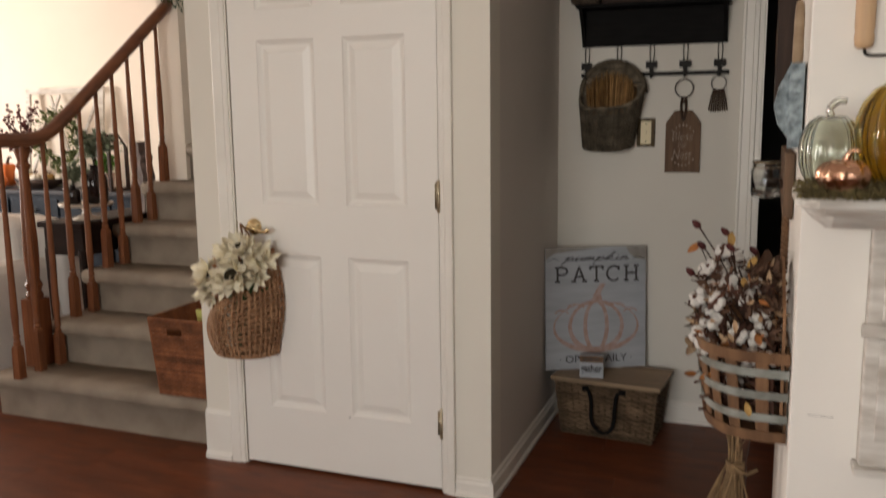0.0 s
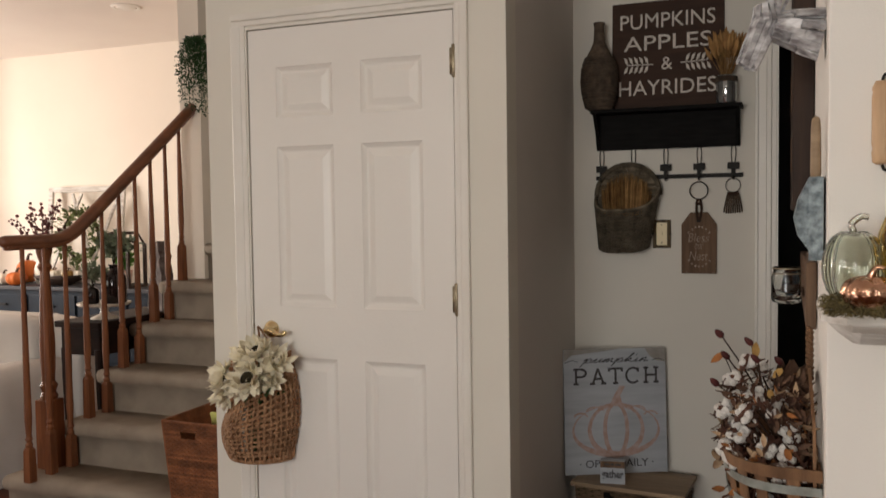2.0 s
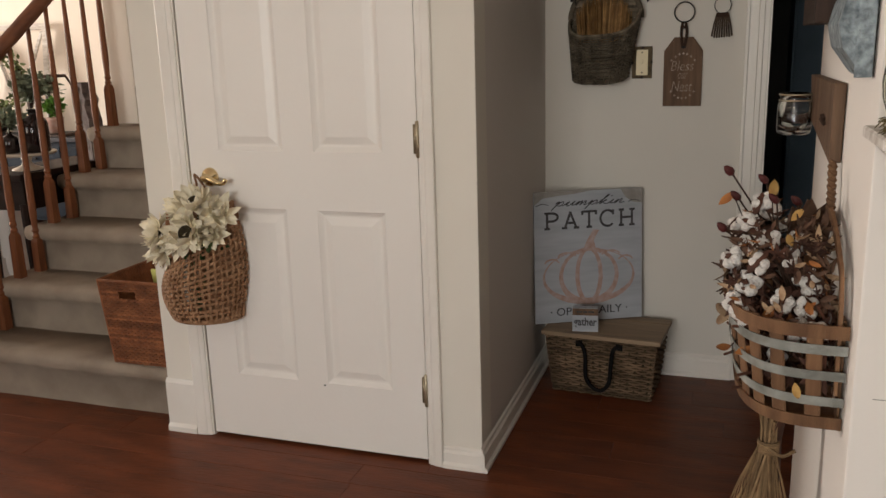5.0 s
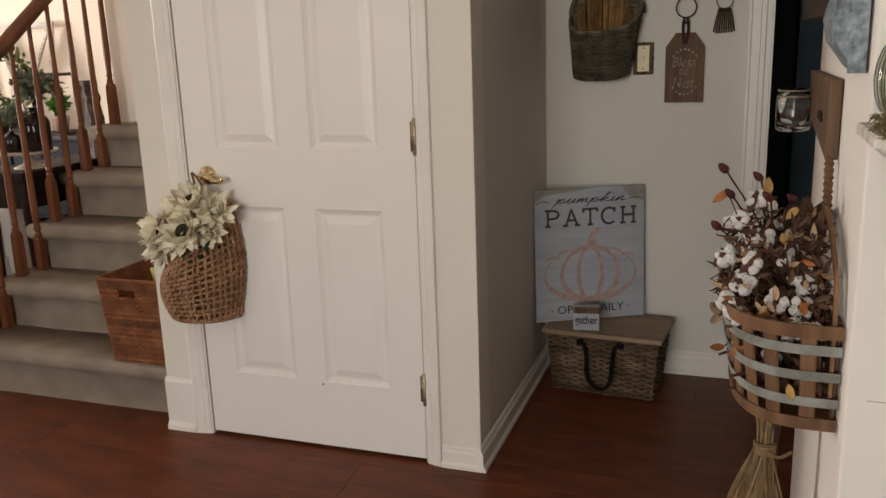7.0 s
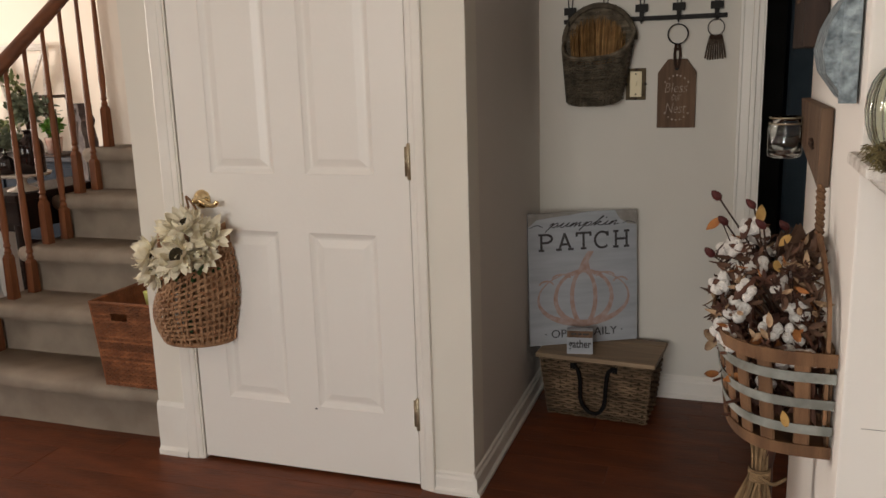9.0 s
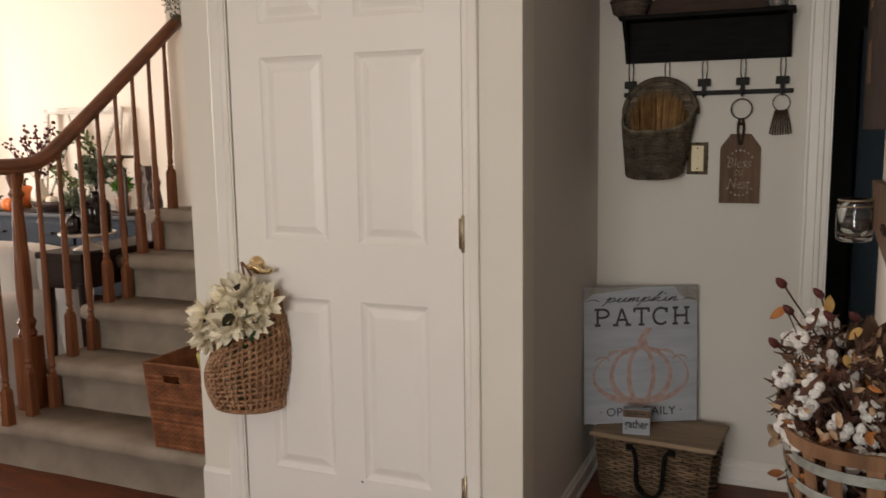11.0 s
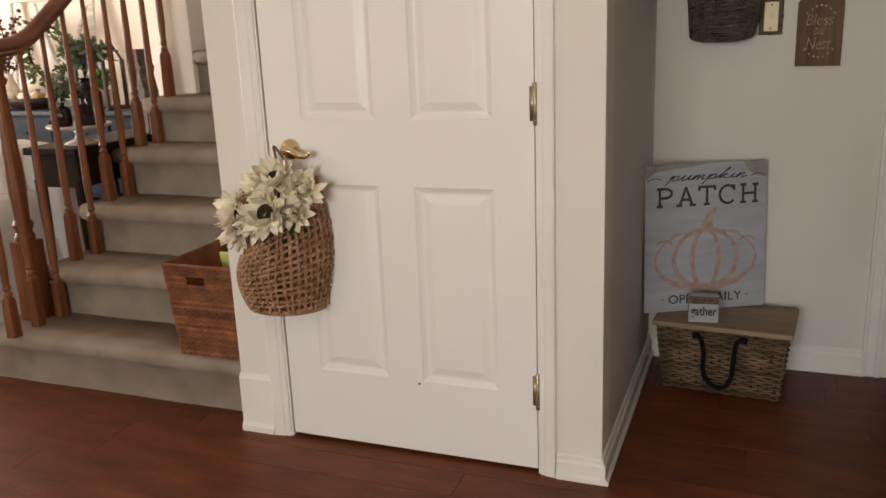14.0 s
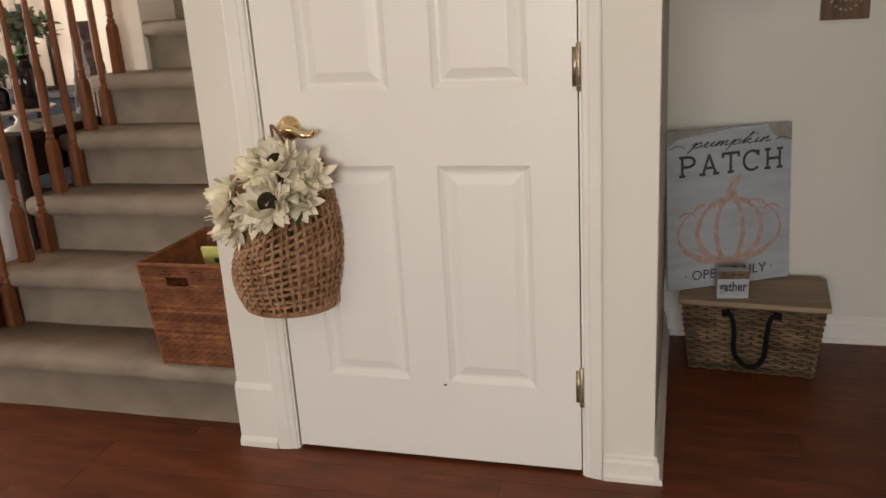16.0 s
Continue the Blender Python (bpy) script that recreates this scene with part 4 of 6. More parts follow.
# ---- flowers and leaves ----


def petal_bm(length, width, cup=0.2):
    """A pointed petal along +x from the origin, folded along its middle and curled at the tip."""
    bm = bmesh.new()
    prev = None
    for i in range(6):
        t = i / 5
        w = width * (math.sin(math.pi * min(1, t * 0.9 + 0.08)) ** 0.8) * (1 - 0.15 * t) if i < 5 else 0.0006
        x, z = length * t, length * cup * (t * t) - 0.05 * length * t
        row = [bm.verts.new((x, -w / 2, z + width * 0.12)), bm.verts.new((x, 0, z)), bm.verts.new((x, w / 2, z + width * 0.12))]
        if prev:
            for k in range(2):
                bm.faces.new((prev[k], row[k], row[k + 1], prev[k + 1]))
        prev = row
    return bm


def join_copies(parts):
    """One bmesh from (bmesh, matrix) pairs; the bmeshes are used up."""
    out = bmesh.new()
    for bm, m in parts:
        bmesh.ops.transform(bm, matrix=m, verts=bm.verts)
        me = bpy.data.meshes.new("scratch")
        bm.to_mesh(me)
        bm.free()
        out.from_mesh(me)
        bpy.data.meshes.remove(me)
    return out


PETAL = [mesh_of("petal", petal_bm(0.050, 0.030, c), M_PETAL) for c in (0.15, 0.4, 0.65)]
LEAF = {m.name: mesh_of("leaf", petal_bm(0.055, 0.030, 0.45), m) for m in (M_LEAF_O, M_LEAF_Y, M_LEAF_B, M_LEAF_P, M_GREEN)}

fb = thing("hanging_basket", (-1.697, 2.600, 0.455), "honey-coloured open-weave basket hung from the door handle", "basket")


def fb_surface(u, v):
    a = math.pi * u
    c, s = math.cos(a), math.sin(a)
    w = 0.115 + 0.045 * math.sin(math.pi * min(1, v * 0.85 + 0.08)) - 0.012 * v
    d = 0.085 + 0.060 * math.sin(math.pi * min(1, v * 0.8 + 0.12))
    top = 0.305 - 0.085 * c - 0.02 * s
    p = Vector((-w * c + 0.018 * v, -d * s, 0.006 + v * top))
    return p, Vector((-c / w, -s / d, 0)).normalized()


rows, cols = weave(fb_surface, 22, 17, 0.0096, 0.0094, 0.0046, 0.0034, RNG, 0.22)
for b in rows:
    part("strand", b, M_RATTAN, fb)
for b in cols:
    part("stake", b, M_RATTAN, fb)
bm = bmesh.new()
for k in range(17):
    z = 0.012 + k * 0.0215
    half = fb_surface(0, min(1, k / 16))[0].x
    pts = [Vector((half * (1 - 2 * i / 12), -0.004 + 0.002 * (1 if (i + k) % 2 else -1), z)) for i in range(13)]
    ribbon(bm, pts, [Vector((0, -1, 0))] * 13, 0.018, 0.003)
for k in range(13):
    x = -0.13 + k * 0.0217
    ribbon(bm, [Vector((x, -0.003, 0.01)), Vector((x * 1.1, -0.003, 0.2)), Vector((x, -0.003, 0.36))], [Vector((0, -1, 0))] * 3, 0.018, 0.003)
part("back_weave", bm, M_RATTAN, fb)
for v, off in ((1.0, 0.0), (1.0, 0.008), (0.0, 0.0)):
    bm = bmesh.new()
    tube(bm, [fb_surface(i / 24, v)[0] + Vector((0, 0, off)) for i in range(25)], 0.006, 6)
    part("rim", bm, M_RATTAN, fb)
bm = bmesh.new()
bm.faces.new([bm.verts.new(fb_surface(i / 16, 0.02)[0]) for i in range(17)])
part("base", bm, M_RATTAN, fb)
bm = bmesh.new()
tube(bm, curved([(-0.02, -0.004, 0.36), (0.005, -0.012, 0.45), (0.02, -0.040, 0.497), (0.035, -0.012, 0.45), (0.06, -0.004, 0.37)]), 0.004, 6)
part("loop_handle", bm, M_RATTAN, fb)

bouquet = thing("silk_flowers", (-1.672, 2.545, 0.715), "cream silk sunflowers with dark centres in the hanging basket", "flowers")
FLOWERS = [(0.014, -0.085, 0.062, 0.05, -0.9, 0.30, 1.0), (0.030, -0.050, 0.158, 0.10, -0.60, 0.80, 0.95), (-0.112, -0.055, 0.058, -0.85, -0.45, 0.25, 0.8), (-0.125, -0.035, -0.010, -0.6, -0.6, -0.45, 0.5), (0.098, -0.030, 0.120, 0.55, -0.6, 0.5, 0.5), (-0.035, -0.030, 0.130, -0.5, -0.45, 0.75, 0.5), (-0.045, -0.060, 0.030, -0.3, -0.8, -0.1, 0.4), (0.070, -0.050, 0.060, 0.45, -0.8, 0.2, 0.4)]
for x, y, z, dx, dy, dz, w in FLOWERS:
    m = aim((x, y, z), (dx, dy, dz), RNG.uniform(0, 6), 1.12 if w == 1 else 1.0)
    head = part("flower", lathe(bmesh.new(), [(0.004, -0.008), (0.022 * w, -0.002), (0.024 * w, 0.006), (0.018 * w, 0.013 * w), (0.0, 0.010 * w)], 18), M_SEED_SHADE, bouquet, "dark seeded flower centre", True)
    head.matrix_local = m
    for layer, (count, lift, r) in enumerate(((18, -0.05, 0.018), (16, 0.30 if w == 1 else 0.5, 0.020 * w), (13, 0.75 if w == 1 else 1.0, 0.022 * w))):
        for k in range(count):
            a = 2 * math.pi * (k + 0.5 * layer + RNG.uniform(-0.3, 0.3)) / count
            q = Matrix.Rotation(a, 4, "Z") @ Matrix.Translation((r, 0, 0.001 * layer)) @ Matrix.Rotation(-lift + RNG.uniform(-0.4, 0.35), 4, "Y") @ Matrix.Rotation(RNG.uniform(-0.7, 0.7), 4, "X") @ Matrix.Scale(RNG.uniform(0.7, 1.12), 4)
            shared("petal", PETAL[(layer + k) % 3], q, head)
for k in range(9):
    a = RNG.uniform(0, 6.28)
    shared("leaf", LEAF[M_GREEN.name], aim((RNG.uniform(-0.1, 0.09), -0.03, RNG.uniform(-0.02, 0.1)), (math.cos(a), -0.8, math.sin(a))), bouquet, "green leaf")
for x, y, z, *_ in FLOWERS:
    bm = bmesh.new()
    tube(bm, curved([(x, y, z), (x * 0.6, -0.02, z - 0.08), (0.0, -0.03, -0.22)]), 0.002, 5)
    part("stem", bm, M_GREEN, bouquet)

# ---- woven bin on the first tread ----
BZ = RISE + 0.0015
bin_ = thing("woven_bin", (-2.085, 2.905, BZ), "tall red brown woven rattan bin standing on the lowest step", "bin")
B = [(-0.116, -0.215, 0.0), (0.116, -0.215, 0.0), (0.116, 0.030, 0.0), (-0.116, 0.030, 0.0)]
T = [(-0.146, -0.226, 0.325), (0.146, -0.226, 0.325), (0.146, 0.165, 0.325), (-0.146, 0.165, 0.325)]
bm = bmesh.new()
GAP = (0.30, 0.56, 0.80, 0.89)
for i in range(4):
    k = (i + 1) % 4
    wicker_side(bm, B[i], B[k], T[k], T[i], 34, 18 if i % 2 == 0 else 26, 0.004, 0.0020, RNG, GAP if i == 0 else None)
part("weave", bm, M_BIN, bin_)
bm = bmesh.new()
vs = [bm.verts.new((x * 0.975, y * 0.985 + 0.001, z)) for x, y, z in B + T]
for f in ((1, 2, 6, 5), (2, 3, 7, 6), (3, 0, 4, 7), (3, 2, 1, 0)):
    bm.faces.new([vs[i] for i in f])
part("weave_backing", bm, M_BIN, bin_)
bm = bmesh.new()
for i in range(4):
    tube(bm, [T[i], T[(i + 1) % 4]], 0.0065, 8)
    tube(bm, [B[i], T[i]], 0.0045, 8)
tube(bm, [(-0.119, -0.2175, 0.075), (0.119, -0.2175, 0.075)], 0.004, 6)
part("rim", bm, M_BIN, bin_)
pk = thing("paper_packet", (-2.03, 2.905, BZ + 0.01), "yellow and green paper packet inside the woven bin", "packet", rx=12)
part("packet", newbox(-0.075, 0.06, -0.012, 0.0, 0.0, 0.335, 0.003), M_PACK, pk)
part("printed_mark", newbox(-0.035, 0.005, -0.0135, -0.012, 0.285, 0.300, 0), M_GREEN, pk)

# ---- stair railing ----
RX = -2.962


railing = thing("stair_railing", (0, 0, 0), "stained oak stair railing with turned balusters and a newel", "railing", kind="structure")
pts = curved([(RX - 0.03, 2.600, 1.260), (RX - 0.015, 2.70, 1.260), (RX, 2.84, 1.260), (RX, 2.935, 1.280), (RX, 3.05, 1.350), (RX, 3.4, 1.612), (RX, 3.862, 1.966)], 7)
bm = bmesh.new()
tube(bm, [pts[0] + Vector((-0.002, -0.012, 0))] + pts, [0.010, 0.023, 0.027] + [0.028] * (len(pts) - 2), 14, wide=1.1)
tube(bm, [p + Vector((0, 0, -0.022)) for p in pts[1:]], 0.017, 8, wide=1.3)
part("handrail", bm, M_RAIL, railing, "smooth stained oak handrail", True)


def spindle(bm, x, y, z0, z1, k=1.0, block=0.19):
    """A square foot that tapers, then a turned shaft up to the rail."""
    h = z1 - z0
    s = 0.0175 * k
    lower = [(s * 1.10, z0), (s, z0 + block * 0.92), (s * 0.72, z0 + block)]
    rings = [[bm.verts.new((x + r * a, y + r * b, z)) for a, b in ((-1, -1), (1, -1), (1, 1), (-1, 1))] for r, z in lower]
    for a, b in zip(rings, rings[1:]):
        for i in range(4):
            bm.faces.new((a[i], a[(i + 1) % 4], b[(i + 1) % 4], b[i]))
    bm.faces.new(rings[-1])
    zb = z0 + block
    prof = [(0.013 * k, zb - 0.004), (0.017 * k, zb + 0.012), (0.011 * k, zb + 0.026), (0.0165 * k, zb + 0.036), (0.0125 * k, zb + 0.05), (0.0165 * k, zb + 0.13), (0.0145 * k, zb + 0.30), (0.0095 * k, z0 + h * 0.93), (0.0105 * k, z1)]
    lathe(bm, prof, 12, Matrix.Translation((x, y, 0)))
    return bm


for i in range(-2, 8):
    j = i % 2
    yy = 2.908 + 0.1178 * i
    z = RISE * (1 + (max(i, 0) + 1) // 2)
    zt = next((a.z + (b.z - a.z) * (yy - a.y) / (b.y - a.y) for a, b in zip(pts, pts[1:]) if a.y <= yy <= b.y), 1.23) - 0.03
    part("baluster", spindle(bmesh.new(), RX + 0.004, yy, z - 0.004, zt, 1.0, 0.155 + 0.05 * j), M_OAK, railing, smooth=False)
bm = bmesh.new()
NX, NY = RX - 0.075, 2.865
box(bm, NX - 0.044, NX + 0.044, NY - 0.044, NY + 0.044, RISE - 0.004, 0.52, 0.005)
lathe(bm, [(0.034, 0.515), (0.040, 0.535), (0.030, 0.555), (0.040, 0.585), (0.028, 0.605), (0.033, 0.70), (0.034, 0.78), (0.022, 1.09), (0.022, 1.115), (0.033, 1.135), (0.022, 1.155), (0.036, 1.205), (0.036, 1.248)], 20, Matrix.Translation((NX, NY, 0)))
part("newel_post", bm, M_OAK, railing, "turned oak newel post")

ivy = thing("hanging_ivy", (-2.895, 3.82, 2.33), "trailing green ivy hung at the stairwell wall", "plant")
bm, lv = bmesh.new(), []
for k in range(26):
    x0, y0 = RNG.uniform(-0.07, 0.09), RNG.uniform(-0.07, 0.02)
    ln = RNG.uniform(0.12, 0.42)
    ps = curved([(x0 * 0.5, y0 * 0.4, 0.02), (x0, y0, -0.05), (x0 * 1.2 + RNG.uniform(-0.02, 0.02), y0, -ln * 0.6), (x0 * 1.15, y0 * 1.1, -ln)], 4)
    tube(bm, ps, 0.0012, 4)
    for p in ps[1:]:
        for j in range(5):
            d = Vector((RNG.uniform(-1, 1), RNG.uniform(-1, 0.6), RNG.uniform(-1, 0.5)))
            lv.append(aim(p + d * 0.012, d, RNG.uniform(0, 6), RNG.uniform(0.25, 0.42)) @ Matrix.Rotation(-1.57, 4, "Y"))
part("vine", bm, M_GREEN, ivy)["kind"] = "stuff"
part("foliage", join_copies([(petal_bm(0.05, 0.026, 0.3), m) for m in lv]), M_GREEN, ivy)["kind"] = "stuff"

# ---- living room: sofa, side table, sideboard ----


def soft_box(x0, x1, y0, y1, z0, z1, r, seed=0):
    bm = bmesh.new()
    box(bm, x0, x1, y0, y1, z0, z1)
    bmesh.ops.subdivide_edges(bm, edges=bm.edges, cuts=5, use_grid_fill=True)
    c = Vector(((x0 + x1) / 2, (y0 + y1) / 2, (z0 + z1) / 2))
    hs = Vector(((x1 - x0) / 2 - r, (y1 - y0) / 2 - r, (z1 - z0) / 2 - r))
    for v in bm.verts:
        d = v.co - c
        core = Vector([max(-h, min(h, q)) for q, h in zip(d, hs)])
        out = d - core
        if out.length > 1e-6:
            out = out.normalized() * r
        v.co = c + core + out + 0.012 * noise.noise_vector(v.co * 4 + Vector((seed, 0, 0)))
    return bm


sofa = thing("sofa", (-3.345, 2.80, 0), "white slipcovered sofa with rounded arms and a pleated skirt", "sofa")
part("arm", soft_box(-0.38, -0.125, 0.03, 0.70, 0.20, 0.600, 0.095, 1), M_SLIP, sofa, smooth=True)
part("arm", soft_box(-2.06, -1.80, 0.03, 0.86, 0.20, 0.615, 0.085, 2), M_SLIP, sofa, smooth=True)
part("seat_cushion", soft_box(-1.80, -0.38, 0.02, 0.75, 0.34, 0.50, 0.06, 3), M_SLIP, sofa, smooth=True)
part("backrest", soft_box(-1.98, -0.08, 0.62, 0.88, 0.20, 0.81, 0.10, 4), M_SLIP, sofa, smooth=True)
for k in range(2):
    part("back_cushion", soft_box(-1.80 + k * 0.78, -1.03 + k * 0.78, 0.46, 0.68, 0.48, 0.83, 0.09, 5 + k), M_SLIP, sofa, smooth=True)
bm = bmesh.new()
line = [Vector((-2.05, 0.03, 0)), Vector((-0.145, 0.03, 0)), Vector((-0.130, 0.05, 0)), Vector((-0.130, 0.66, 0))]
path_ = []
for a, b in zip(line, line[1:]):
    n = max(2, int((b - a).length / 0.05))
    path_ += [a.lerp(b, i / n) for i in range(n)]
path_.append(line[-1])
prev = None
for i, p in enumerate(path_):
    w = 0.008 * math.sin(i * 1.9) + (0.012 if i % 9 == 0 else 0)
    row = [bm.verts.new((p.x + w * q, p.y - 0.004 - w * q * 0.7, z)) for q, z in ((0.2, 0.36), (0.5, 0.2), (1.0, 0.015))]
    if prev:
        for k in range(2):
            bm.faces.new((prev[k], row[k], row[k + 1], prev[k + 1]))
    prev = row
part("skirt", bm, M_SLIP, sofa, smooth=True)

table = thing("side_table", (-3.16, 3.51, 0), "dark stained narrow side table beside the stairs", "table")
part("tabletop", newbox(-0.165, 0.125, -0.33, 0.33, 0.800, 0.832, 0.006), M_DKTABLE, table)
part("apron", newbox(-0.145, 0.105, -0.305, 0.305, 0.66, 0.80, 0.003), M_DKTABLE, table)
for x in (-0.13, 0.09):
    for y in (-0.29, 0.29):
        bm = bmesh.new()
        lathe(bm, [(0.014, 0), (0.020, 0.05), (0.017, 0.30), (0.024, 0.55), (0.026, 0.69)], 10, Matrix.Translation((x, y, 0)))
        part("leg", bm, M_DKTABLE, table)
stand = thing("cake_stand", (-3.14, 3.335, 0.8325), "cream ceramic cake stand on the dark side table", "stand")
part("pedestal", lathe(bmesh.new(), [(0.07, 0), (0.068, 0.006), (0.03, 0.02), (0.018, 0.04), (0.03, 0.065)], 24), M_STONE, stand, smooth=True)
part("plate", lathe(bmesh.new(), [(0.03, 0.062), (0.125, 0.070), (0.134, 0.078), (0.132, 0.085), (0.122, 0.080), (0.0, 0.078)], 32), M_STONE, stand, smooth=True)


def bottle(loc, h, r, label):
    b = thing("glass_bottle", loc, label, "bottle", group="bottles on the cake stand")
    part("body", lathe(bmesh.new(), [(r * 0.9, 0), (r, 0.006), (r, h * 0.66), (r * 0.85, h * 0.77), (r * 0.34, h * 0.86), (r * 0.32, h * 0.96), (r * 0.42, h * 0.97), (r * 0.42, h), (r * 0.28, h)], 20), M_BOTTLE, b, smooth=True)


bottle((-3.096, 3.362, 0.9125), 0.200, 0.062, "tall dark glass bottle on a cake stand")
bottle((-3.186, 3.30, 0.9125), 0.100, 0.036, "short dark glass bottle on a cake stand")


def sprigs(thing_, count, spread, height, leaf_l, leaf_w, material, seed, droop=0.0, per=7):
    rng = random.Random(seed)
    stems, lv = bmesh.new(), []
    for k in range(count):
        a = rng.uniform(0, 6.28)
        r = spread * math.sqrt(rng.random())
        h = height * rng.uniform(0.55, 1.0)
        tip = Vector((r * math.cos(a), r * math.sin(a), h - droop * r / spread * h))
        ps = curved([(0, 0, 0), (tip.x * 0.3, tip.y * 0.3, h * 0.55), tip], 5)
        tube(stems, ps, 0.0018, 4)
        for p in ps[3:]:
            for j in range(per):
                d = Vector((rng.uniform(-1, 1), rng.uniform(-1, 1), rng.uniform(-0.4, 1)))
                lv.append(aim(p + d * leaf_l * 0.3, d, rng.uniform(0, 6), rng.uniform(0.6, 1.1)) @ Matrix.Rotation(-1.57, 4, "Y"))
    part("twig", stems, M_STEM, thing_)["kind"] = "stuff"
    part("foliage", join_copies([(petal_bm(leaf_l, leaf_w, 0.2), m) for m in lv]), material, thing_)["kind"] = "stuff"


euc = thing("eucalyptus_sprigs", (-3.096, 3.362, 1.108), "grey-green eucalyptus sprigs standing in a dark bottle", "foliage")
sprigs(euc, 14, 0.15, 0.22, 0.036, 0.021, M_SAGE, 3, 0.5, 6)
euc2 = thing("eucalyptus_sprigs", (-3.186, 3.30, 1.010), "small green sprigs standing in a short dark bottle", "foliage")
sprigs(euc2, 8, 0.09, 0.11, 0.032, 0.017, M_SAGE, 4, 0.5, 5)

carv = thing("carved_corbel", (-3.115, 3.74, 0.8325), "grey limewashed carved wooden corbel with scalloped edges", "corbel", rz=-25)
bm = bmesh.new()
prof = [(-0.10, 0.0), (-0.10, 0.03), (-0.085, 0.055), (-0.095, 0.085), (-0.07, 0.11), (-0.075, 0.145), (-0.05, 0.17), (-0.052, 0.205), (-0.03, 0.23), (-0.036, 0.27), (-0.018, 0.30), (-0.028, 0.34), (0.0, 0.385), (0.05, 0.385), (0.05, 0.33), (0.075, 0.30), (0.055, 0.27), (0.085, 0.20), (0.085, 0.0)]
va, vb = [bm.verts.new((x, -0.035, z)) for x, z in prof], [bm.verts.new((x, 0.035, z)) for x, z in prof]
bm.faces.new(va)
bm.faces.new(vb[::-1])
for i in range(len(prof)):
    k = (i + 1) % len(prof)
    bm.faces.new((va[i], vb[i], vb[k], va[k]))
bmesh.ops.recalc_face_normals(bm, faces=bm.faces)
part("body", bm, M_CARVED, carv)
bm = bmesh.new()
tube(bm, curved([(-0.085, -0.037, 0.03), (-0.055, -0.037, 0.12), (-0.03, -0.037, 0.22), (-0.005, -0.037, 0.32), (0.02, -0.037, 0.36)]), 0.007, 6)
tube(bm, curved([(-0.05, -0.037, 0.02), (-0.02, -0.037, 0.12), (0.005, -0.037, 0.22), (0.02, -0.037, 0.30)]), 0.006, 6)
part("scroll", bm, mat("pale limewash", (0.52, 0.49, 0.47), (0.30, 0.27, 0.26), 0.75, scale=30), carv, "pale limewashed scroll")

SB = thing("sideboard", (-5.40, 5.60, 0), "worn navy blue sideboard with a grey top against the wall", "sideboard")
M_NAVY = mat("worn navy paint", (0.015, 0.025, 0.038), (0.008, 0.013, 0.021), 0.5, scale=8, bump=0.2)
M_NAVY.node_tree.nodes["Principled BSDF"].inputs["Specular IOR Level"].default_value = 0.12
part("body", newbox(-1.13, 1.13, -0.20, 0.26, 0.10, 0.72, 0.004), M_NAVY, SB)
part("top", newbox(-1.17, 1.17, -0.24, 0.28, 0.722, 0.755, 0.006), mat("dark grey top paint", (0.05, 0.052, 0.06), rough=0.55), SB, "grey wooden top")
for k in range(4):
    d = part("drawer", newbox(-1.09 + k * 0.55, -0.57 + k * 0.55, -0.215, -0.201, 0.50, 0.68, 0.004), M_NAVY, SB)
    part("handle", newbox(-0.87 + k * 0.55, -0.79 + k * 0.55, -0.235, -0.216, 0.585, 0.60, 0.003), M_IRON, d)
    part("door", newbox(-1.09 + k * 0.55, -0.57 + k * 0.55, -0.215, -0.201, 0.13, 0.48, 0.004), M_NAVY, SB)
for x in (-1.1, 1.1):
    for y in (-0.17, 0.23):
        part("foot", newbox(x - 0.03, x + 0.03, y - 0.03, y + 0.03, 0, 0.10, 0.003), M_NAVY, SB)
SZ = 0.7555


def pumpkin_bm(r, h, ribs=9, n=36):
    bm = bmesh.new()
    rings = []
    for j in range(11):
        t = math.pi * j / 10
        ring = []
        for i in range(n):
            a = 2 * math.pi * i / n
            k = 1 - 0.15 * (0.5 + 0.5 * math.cos(a * ribs)) ** 3
            ring.append(bm.verts.new((r * math.sin(t) ** 0.75 * k * math.cos(a) if 0 < j < 10 else 0.002 * math.cos(a), r * math.sin(t) ** 0.75 * k * math.sin(a) if 0 < j < 10 else 0.002 * math.sin(a), h / 2 - h / 2 * math.cos(t) * (0.86 if j in (0, 10) else 1))))
        rings.append(ring)
    for a, b in zip(rings, rings[1:]):
        for i in range(n):
            bm.faces.new((a[i], a[(i + 1) % n], b[(i + 1) % n], b[i]))
    bm.faces.new(rings[0][::-1])
    bm.faces.new(rings[-1])
    return bm


def pumpkin(loc, r, h, material, stem_mat, label, group=""):
    t = thing("pumpkin", loc, label, "pumpkin", group=group)
    part("body", pumpkin_bm(r, h), material, t, smooth=True)
    bm = bmesh.new()
    tube(bm, curved([(0, 0, h * 0.88), (0.004, 0, h * 1.05), (0.02 * r / 0.08, 0, h * 1.25), (0.045 * r / 0.08, 0, h * 1.22)], 4), [r * 0.16 * (1 - 0.05 * i) for i in range(13)], 8)
    part("stem", bm, stem_mat, t, smooth=True)
    return t


G = "pumpkins on the sideboard"
pumpkin((-6.11, 5.42, SZ), 0.09, 0.12, M_ORANGE, M_LEAF_B, "orange pumpkin on the blue sideboard", G)
pumpkin((-6.32, 5.47, SZ), 0.075, 0.10, M_WHITEPUMP, M_LEAF_B, "white pumpkin on the blue sideboard", G)
pumpkin((-6.24, 5.66, SZ), 0.10, 0.21, M_ORANGE, M_LEAF_B, "taller orange pumpkin on the blue sideboard", G)
